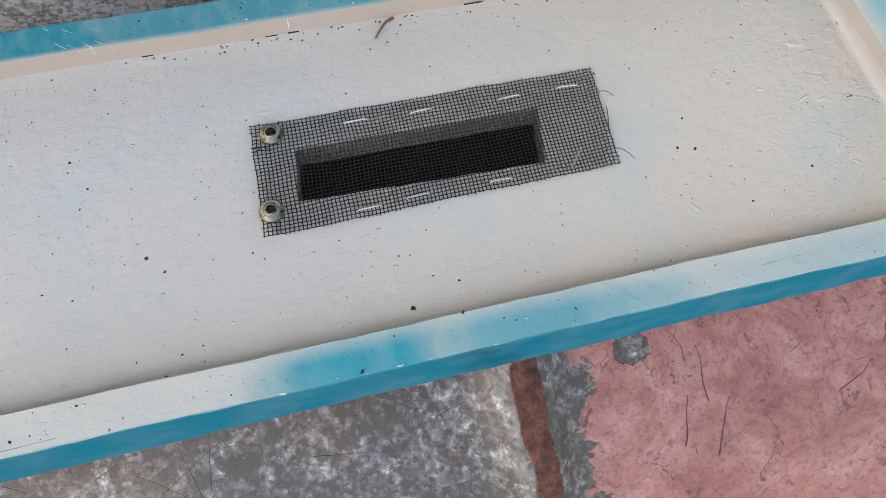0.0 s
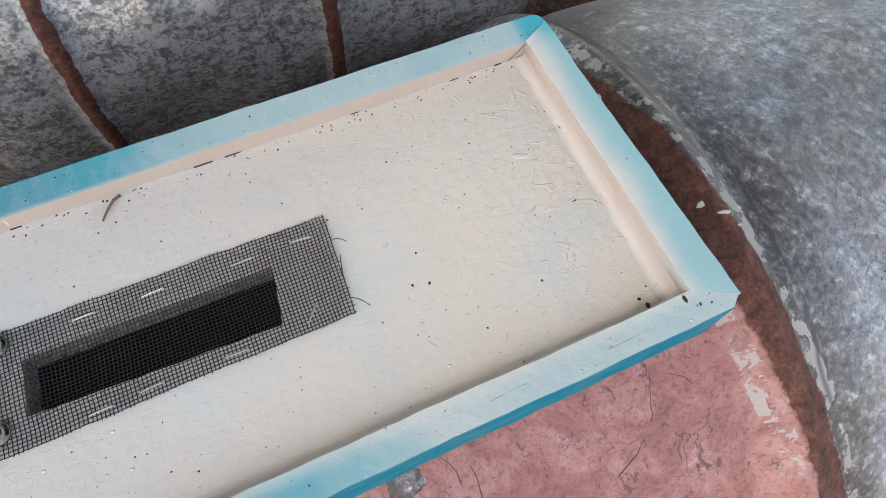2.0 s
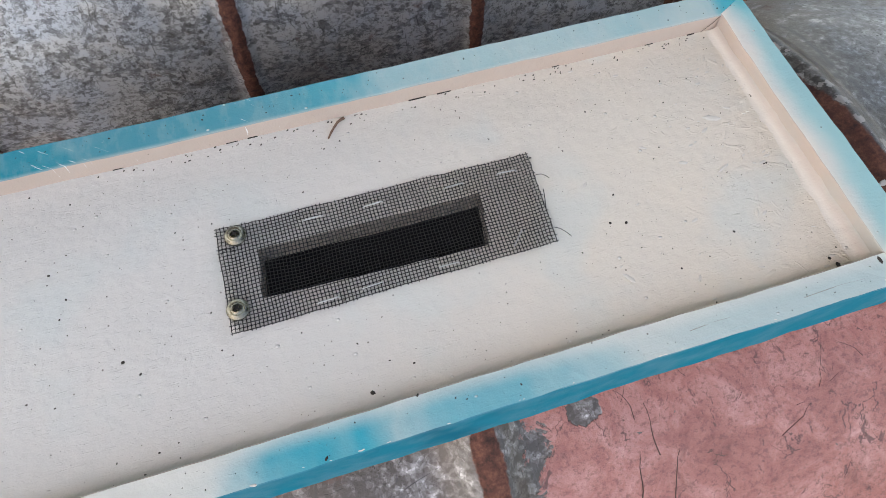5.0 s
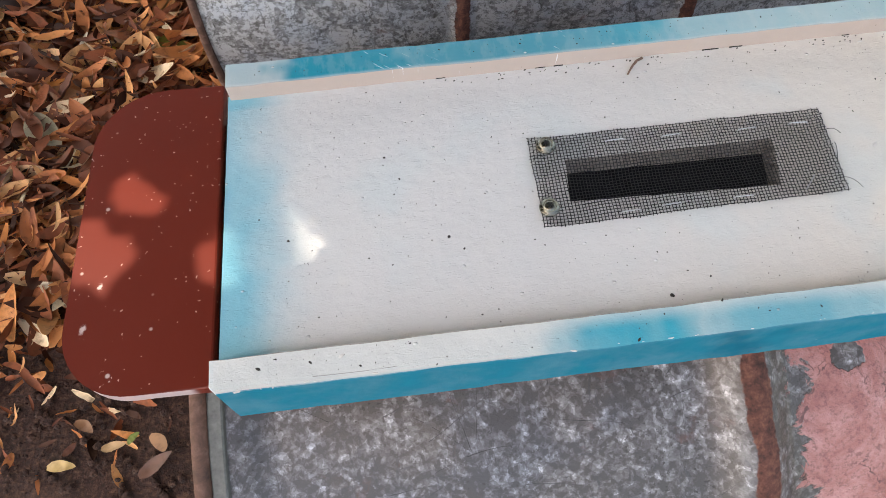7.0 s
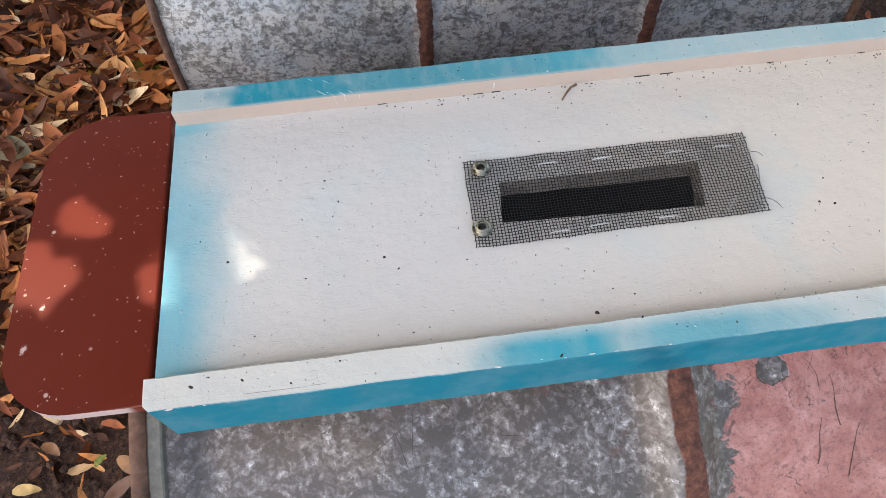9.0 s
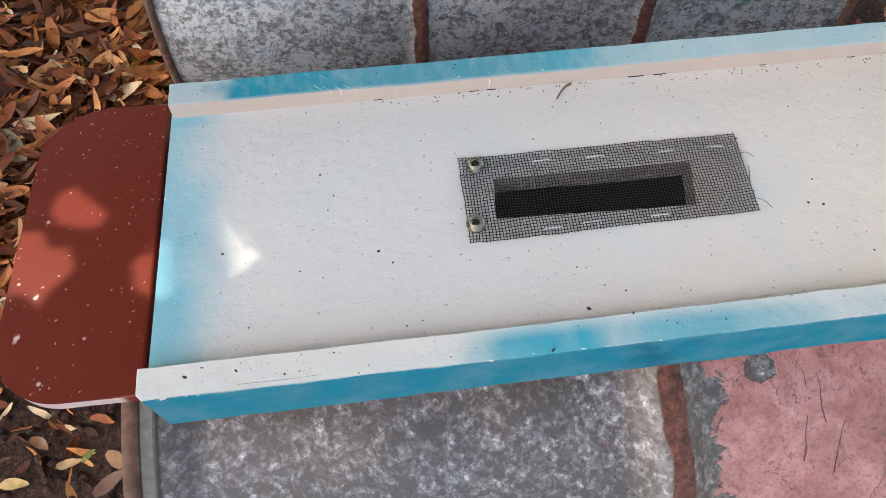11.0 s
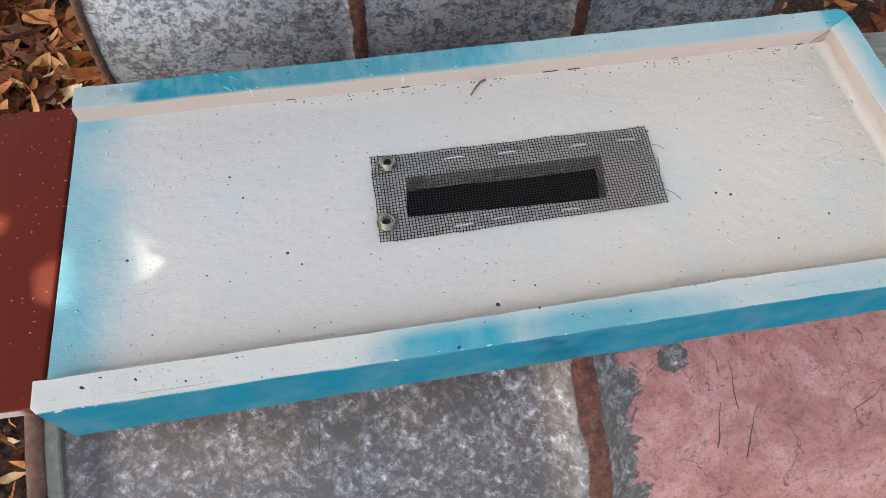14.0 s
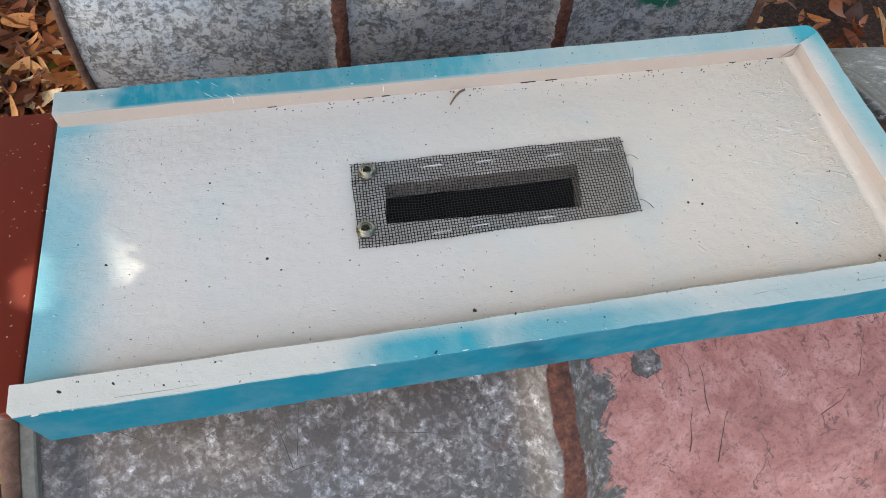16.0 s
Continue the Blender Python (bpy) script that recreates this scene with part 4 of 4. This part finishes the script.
    for _ in range(45):
        x, y = rng.uniform(-0.1, 0.2), rng.uniform(V1 + 0.006, V2 - 0.006)
        if x < 0.11 and -0.04 < y < 0.042:
            continue
        r = rng.uniform(0.0006, 0.0016)
        lumps.pebble((x, y, -0.0001), r * rng.uniform(1.5, 4.0), r * 0.5, rng.uniform(0.0002, 0.0004), rng.uniform(-0.2, 0.2), rng)
    tagged(mesh_object("paint_lumps", lumps.v, lumps.f, M_FLOOR, None, True), "low lumps and runs of cream paint on the floor panel", "paint lumps", kind="stuff").matrix_world = BOARD_AT
    v, f = tube([(0.0026, 0.0872, 0.0013), (-0.0015, 0.0852, 0.0016), (-0.0045, 0.0822, 0.0013), (-0.0070, 0.0790, 0.0014), (-0.0097, 0.0753, 0.0009)], 0.0010, 6, 0.55)
    tw = mesh_object("twig", v, f, M_TWIG, None, True)
    tw.matrix_world = BOARD_AT
    tagged(tw, "short dry brown twig lying on the cream floor", "twig")


build_debris()


# ---- fallen leaves ----
def leaf_shape(length, width, curl, twist, fold, rng, steps=6):
    """One lance-shaped leaf, folded along its rib and curled."""
    verts, faces = [], []
    lean = rng.uniform(-0.15, 0.15)
    for i in range(steps + 1):
        t = i / steps
        w = width * math.sin(math.pi * (0.04 + 0.96 * t) ** 0.85) ** 0.8 * 0.5 + 0.0006
        x = (t - 0.5) * length
        z = curl * length * ((2 * t - 1) ** 2) + 0.0012 * rng.uniform(-1, 1)
        roll = twist * (t - 0.5)
        mid_y = lean * length * (t - 0.5) ** 2 * 2
        for s in (-1, 0, 1):
            y = mid_y + s * w * math.cos(roll)
            verts.append((x, y, z + abs(s) * fold * w + s * w * math.sin(roll)))
    for i in range(steps):
        for s in (0, 1):
            a = i * 3 + s
            faces.append((a, a + 3, a + 4, a + 1))
    return verts, faces


def ground_height(x, y):
    return GROUND_Z + 0.012 * noise.noise((x * 3, y * 3, 0)) - 0.008


def litter_cover(x, y):
    """Bare soil towards the front, thick leaves at the back."""
    return min(1.0, max(0.05, (y - 0.16) / 0.35)) if x < 0 else 1.0


def build_litter():
    rng = random.Random(31)
    heap = Heap()
    count = 0
    while count < 11000:
        x, y = (rng.gauss(-0.72, 0.30), rng.gauss(0.75, 0.48)) if count < 6600 else (rng.gauss(0.1, 1.0), rng.gauss(1.35, 0.75))
        if -0.30 < x < 0.65 and -0.05 < y < 0.85 or -0.38 < x < 0.46 and 0.7 < y < 1.15:
            continue
        if rng.random() > litter_cover(x, y):
            continue
        count += 1
        strip = rng.random() < 0.55
        l = rng.uniform(0.03, 0.08) if strip else rng.uniform(0.045, 0.105)
        if litter_cover(x, y) < 0.6:
            l *= 0.45
        share = rng.uniform(0.08, 0.18) if strip else rng.uniform(0.22, 0.40)
        vs, fs = leaf_shape(l, l * share, rng.uniform(-0.08, 0.20), rng.uniform(-0.8, 0.8), rng.uniform(-0.1, 0.8), rng, 8)
        m = pose(x, y, ground_height(x, y) + rng.uniform(0.002, 0.055) * litter_cover(x, y) + 0.002, rng.gauss(0, 27), rng.gauss(0, 19), rng.uniform(0, 360))
        heap.add([m @ Vector(v) for v in vs], fs)
    for _ in range(900):
        x, y = rng.uniform(-1.3, -0.35), rng.uniform(0.4, 1.8)
        a, l = rng.uniform(0, 6.28), rng.uniform(0.04, 0.16)
        z = ground_height(x, y) + rng.uniform(0.008, 0.03)
        pts = [(x + math.cos(a) * l * t, y + math.sin(a) * l * t, z + 0.006 * math.sin(5 * t + a)) for t in (-0.5, -0.2, 0.15, 0.5)]
        heap.add(*tube(pts, rng.uniform(0.0006, 0.0016), 5, 0.5))
    tagged(mesh_object("leaf_litter", heap.v, heap.f, M_LITTER, None, True), "thick litter of brown dead leaves and stalks on soil", "leaf litter", kind="stuff")


build_litter()


def build_clods():
    """Crumbs of soil where the ground is bare."""
    rng = random.Random(19)
    heap = Heap()
    for _ in range(4200):
        x, y = rng.uniform(-1.0, -0.30), rng.uniform(-0.15, 0.75)
        r = 0.0018 + 0.008 * rng.random() ** 4
        heap.pebble((x, y, ground_height(x, y) + 0.001), r, r * rng.uniform(0.6, 1.0), r * rng.uniform(0.6, 1.2), rng.uniform(0, 6), rng)
    tagged(mesh_object("soil_crumbs", heap.v, heap.f, M_SOIL), "loose dark brown crumbs of garden soil", "soil", kind="stuff")


build_clods()

SINGLE = (  # x, y, length, breadth share, turn, colour, words
    (-0.704, 0.901, 0.058, 0.7, -58, (0.60, 0.38, 0.02), "yellow fallen leaf lying on brown litter"),
    (-0.793, 0.841, 0.070, 0.3, 21, (0.50, 0.17, 0.03), "orange fallen leaf lying on brown litter"),
    (-0.585, 0.919, 0.076, 0.42, -18, (0.14, 0.13, 0.02), "olive green fallen leaf beside the drum"),
    (-0.606, 1.023, 0.116, 0.42, -101, (0.42, 0.19, 0.07), "large tan fallen leaf leaning on the drum"),
    (-0.748, 0.801, 0.112, 0.36, -39, (0.36, 0.13, 0.04), "rusty orange fallen leaf on brown litter"),
    (-0.790, 0.734, 0.088, 0.55, -48, (0.50, 0.42, 0.27), "pale straw-coloured fallen leaf on brown litter"),
    (-0.678, 0.994, 0.103, 0.34, -29, (0.24, 0.08, 0.04), "red-brown fallen leaf on brown litter"),
    (-0.833, 0.941, 0.065, 0.32, 23, (0.45, 0.25, 0.10), "light tan fallen leaf on brown litter"),
    (-0.764, 1.121, 0.049, 0.4, 5, (0.11, 0.14, 0.03), "small green fallen leaf on brown litter"),
    (-0.865, 1.102, 0.049, 0.4, 2, (0.40, 0.22, 0.09), "tan fallen leaf on brown litter"),
    (-0.671, 0.934, 0.053, 0.45, -30, (0.42, 0.22, 0.10), "light brown fallen leaf on brown litter"),
    (-0.548, 0.166, 0.058, 0.34, 30, (0.12, 0.05, 0.03), "dark brown fallen leaf on bare soil"),
    (-0.611, 0.195, 0.037, 0.4, 5, (0.45, 0.28, 0.14), "small tan fallen leaf on bare soil"),
    (-0.586, 0.206, 0.021, 0.38, 47, (0.16, 0.20, 0.04), "small green fallen leaf on bare soil"),
    (-0.681, 0.176, 0.043, 0.34, -3, (0.50, 0.33, 0.13), "pale tan fallen leaf on bare soil"),
    (-0.546, 0.195, 0.043, 0.42, -44, (0.30, 0.15, 0.07), "small brown fallen leaf on bare soil"),
    (-0.653, 0.227, 0.035, 0.4, -31, (0.20, 0.09, 0.04), "curled brown fallen leaf on bare soil"),
)
for i, (lx, ly, ll, share, turn, colour, words) in enumerate(SINGLE):
    rng = random.Random(100 + i)
    vs, fs = leaf_shape(ll, ll * share, rng.uniform(-0.05, 0.10), rng.uniform(-0.5, 0.5), rng.uniform(0.0, 0.5), rng, 10)
    k = Mat("fallen_leaf_tint")
    tint = k.mix(k.step(k.noise(70, 4, 0.6), 0.42, 0.75, 0.0, 0.55), colour, tuple(c * 0.4 for c in colour))
    k.done(tint, 0.5, 0.0, k.relief(k.noise(150, 3, 0.6), 0.3, 0.001), 0.4)
    lf = mesh_object("fallen_leaf", vs, fs, k.m, None, True)
    lf.matrix_world = pose(lx, ly, ground_height(lx, ly) + 0.040 * litter_cover(lx, ly) + 0.006, rng.gauss(0, 9), rng.gauss(0, 8), turn)
    tagged(lf, words, "leaf", "fallen leaves")


# ---- unseen tree, added to shade the place ----
SUN_GAPS = (  # gaps in the leaves: height that they shine on, outline there in plan
    (0.614, ((-0.234, 0.183), (-0.224, 0.170), (-0.217, 0.154), (-0.215, 0.139), (-0.230, 0.139), (-0.237, 0.152))),
    (0.610, ((-0.284, 0.154), (-0.268, 0.163), (-0.254, 0.150), (-0.246, 0.134), (-0.262, 0.126), (-0.280, 0.135))),
    (0.606, ((-0.357, 0.156), (-0.349, 0.182), (-0.335, 0.168), (-0.320, 0.160), (-0.326, 0.145), (-0.348, 0.139))),
    (0.606, ((-0.336, 0.206), (-0.326, 0.210), (-0.316, 0.200), (-0.304, 0.190), (-0.316, 0.183), (-0.330, 0.188))),
    (0.400, ((-0.045, 0.624), (-0.005, 0.619), (0.022, 0.622), (0.018, 0.71), (-0.010, 0.73), (-0.055, 0.70))),
    (0.400, ((0.036, 0.628), (0.062, 0.620), (0.095, 0.623), (0.088, 0.69), (0.050, 0.71))),
    (0.400, ((-0.150, 0.628), (-0.120, 0.622), (-0.100, 0.630), (-0.115, 0.68), (-0.140, 0.68))),
)


def shone_through(p):
    """Whether the light that passes p falls in one of the gaps."""
    for z, ring in SUN_GAPS:
        q = p - TO_SUN * ((p.z - z) / TO_SUN.z)
        odd = False
        for (ax, ay), (bx, by) in zip(ring, ring[1:] + ring[:1]):
            if (ay > q.y) != (by > q.y) and q.x < ax + (bx - ax) * (q.y - ay) / (by - ay):
                odd = not odd
        if odd:
            return True
    return False


def build_tree():
    rng = random.Random(77)
    tree = new("shade_tree")
    root = Vector((-3.9, 4.0, GROUND_Z - 0.05))
    tree.matrix_world = Matrix.Translation(root)
    tagged(tree, "unseen broad leafy tree, added so that its crown shades the drums", "tree")
    top = Vector((-2.6, 2.6, 3.4)) - root
    v, f = tube([(0, 0, 0), (0.05, -0.03, 0.8), (0.25, -0.2, 1.6), (0.7, -0.75, 2.6), tuple(top)], 0.16, 12, 0.4)
    mesh_object("trunk", v, f, M_BARK, tree, True)
    for dx, dy, dz in ((0.85, -3.5, 0.0), (1.6, -1.4, 0.3), (0.2, -1.9, 0.35), (1.9, 0.2, 0.4), (-0.9, -0.9, 0.5), (0.4, 1.2, 0.5)):
        b = top + Vector((dx, dy, dz))
        m = (top + b) / 2 + Vector((0.1, 0.1, 0.15))
        v, f = tube([tuple(top * 0.9), tuple(top), tuple(m), tuple(b)], 0.055, 8, 0.3)
        mesh_object("limb", v, f, M_BARK, tree, True)
    rays = []
    for z, ring in SUN_GAPS:
        mid = Vector((sum(q[0] for q in ring) / len(ring), sum(q[1] for q in ring) / len(ring), z))
        rays.append((mid, max((Vector((*q, z)) - mid).length for q in ring)))
    heap = Heap()
    centre = Vector((-0.15, 0.45, 0.5))
    over = centre + TO_SUN * ((3.35 - centre.z) / TO_SUN.z)

    def leaf(p, l, lean):
        m = Matrix.Translation(p - root) @ Euler((rng.gauss(lean, 0.35), rng.gauss(-lean * 0.7, 0.35), rng.uniform(0, 6.28))).to_matrix().to_4x4()
        w = l * 0.62
        vs = [m @ Vector(c) for c in ((-l / 2, 0, 0), (-l * 0.1, -w / 2, l * 0.08), (l / 2, 0, -l * 0.1), (-l * 0.1, w / 2, l * 0.08))]
        if l < 0.05 and any(shone_through(root + v) for v in (*vs, (vs[0] + vs[2]) / 2, (vs[0] + vs[1]) / 2, (vs[1] + vs[2]) / 2, (vs[2] + vs[3]) / 2, (vs[3] + vs[0]) / 2)):
            return
        heap.add(vs, [(0, 1, 2, 3)])

    # close foliage between the sun and the drums
    step = 0.034
    n = int(1.75 / step)
    for layer in range(5):
        for i in range(-n, n + 1):
            for j in range(-n, n + 1):
                a, b = (i + rng.uniform(-0.5, 0.5)) * step, (j + rng.uniform(-0.5, 0.5)) * step
                if math.hypot(a, b) > 1.50 + 0.3 * noise.noise((a * 1.7, b * 1.7, 5.0)) + 0.12 * noise.noise((a * 7, b * 7, 9.0)):
                    continue
                p = over + Vector((a, b, 0.16 * layer + rng.uniform(-0.06, 0.06) + 0.08 * noise.noise((a * 2, b * 2, layer))))
                q = p - TO_SUN * ((p.z - GROUND_Z) / TO_SUN.z)
                if q.x < -0.50 and noise.noise((a * 6, b * 6, 2.0)) > -0.08:
                    continue
                if any((p - c - TO_SUN * (p - c).dot(TO_SUN)).length < r + 0.055 for c, r in rays):
                    continue
                leaf(p, rng.uniform(0.075, 0.10), 0.5)
    # added low twigs with small leaves, whose gaps let the flecks of sun through
    for c, half, far in ((Vector((-0.285, 0.160, 0.61)), 0.22, 0.75), (Vector((-0.02, 0.66, 0.40)), 0.27, 0.90)):
        hub = c + TO_SUN * far
        n = int(half / 0.009)
        for layer in range(5):
            for i in range(-n, n + 1):
                for j in range(-n, n + 1):
                    p = hub + Vector(((i + rng.uniform(-0.5, 0.5)) * 0.009, (j + rng.uniform(-0.5, 0.5)) * 0.009, 0.02 * layer + rng.uniform(-0.008, 0.008)))
                    if (p - hub).length < half * (1 + 0.2 * noise.noise(p * 9)):
                        leaf(p, rng.uniform(0.014, 0.020), 0.3)
        start = over - root + Vector((-0.2, -1.1, 0.1))
        end = hub - root + Vector((-0.05, -half, 0.05))
        v, f = tube([tuple(start), tuple(start.lerp(end, 0.4) + Vector((0.0, -0.25, 0.2))), tuple(start.lerp(end, 0.8) + Vector((0.0, -0.15, 0.1))), tuple(end)], 0.016, 6, 0.3)
        mesh_object("twig", v, f, M_BARK, tree, True)
    # the rest of the crown, wide over the back to block the sky there
    step = 0.15
    for layer in range(3):
        for i in range(-42, 43):
            for j in range(-22, 50):
                p = Vector(((i + rng.uniform(-0.5, 0.5)) * step - 0.6, (j + rng.uniform(-0.5, 0.5)) * step + 0.2, 0))
                edge = -1.0 + 0.5 * noise.noise((p.x * 0.8, layer, 4.0))
                if p.y < edge or (p - Vector((-0.6, 2.4, 0))).length > 6.0 + noise.noise((p.x, p.y, 1.0)):
                    continue
                p.z = 3.6 + 0.45 * layer + 0.35 * noise.noise((p.x * 0.7, p.y * 0.7, layer)) + rng.uniform(-0.1, 0.1)
                if abs(p.x - over.x) < 1.35 and abs(p.y - over.y) < 1.35:
                    continue
                leaf(p, rng.uniform(0.26, 0.36), 0.2)
    mesh_object("crown", heap.v, heap.f, M_GREEN, tree, False, "dense green crown with small gaps")


build_tree()
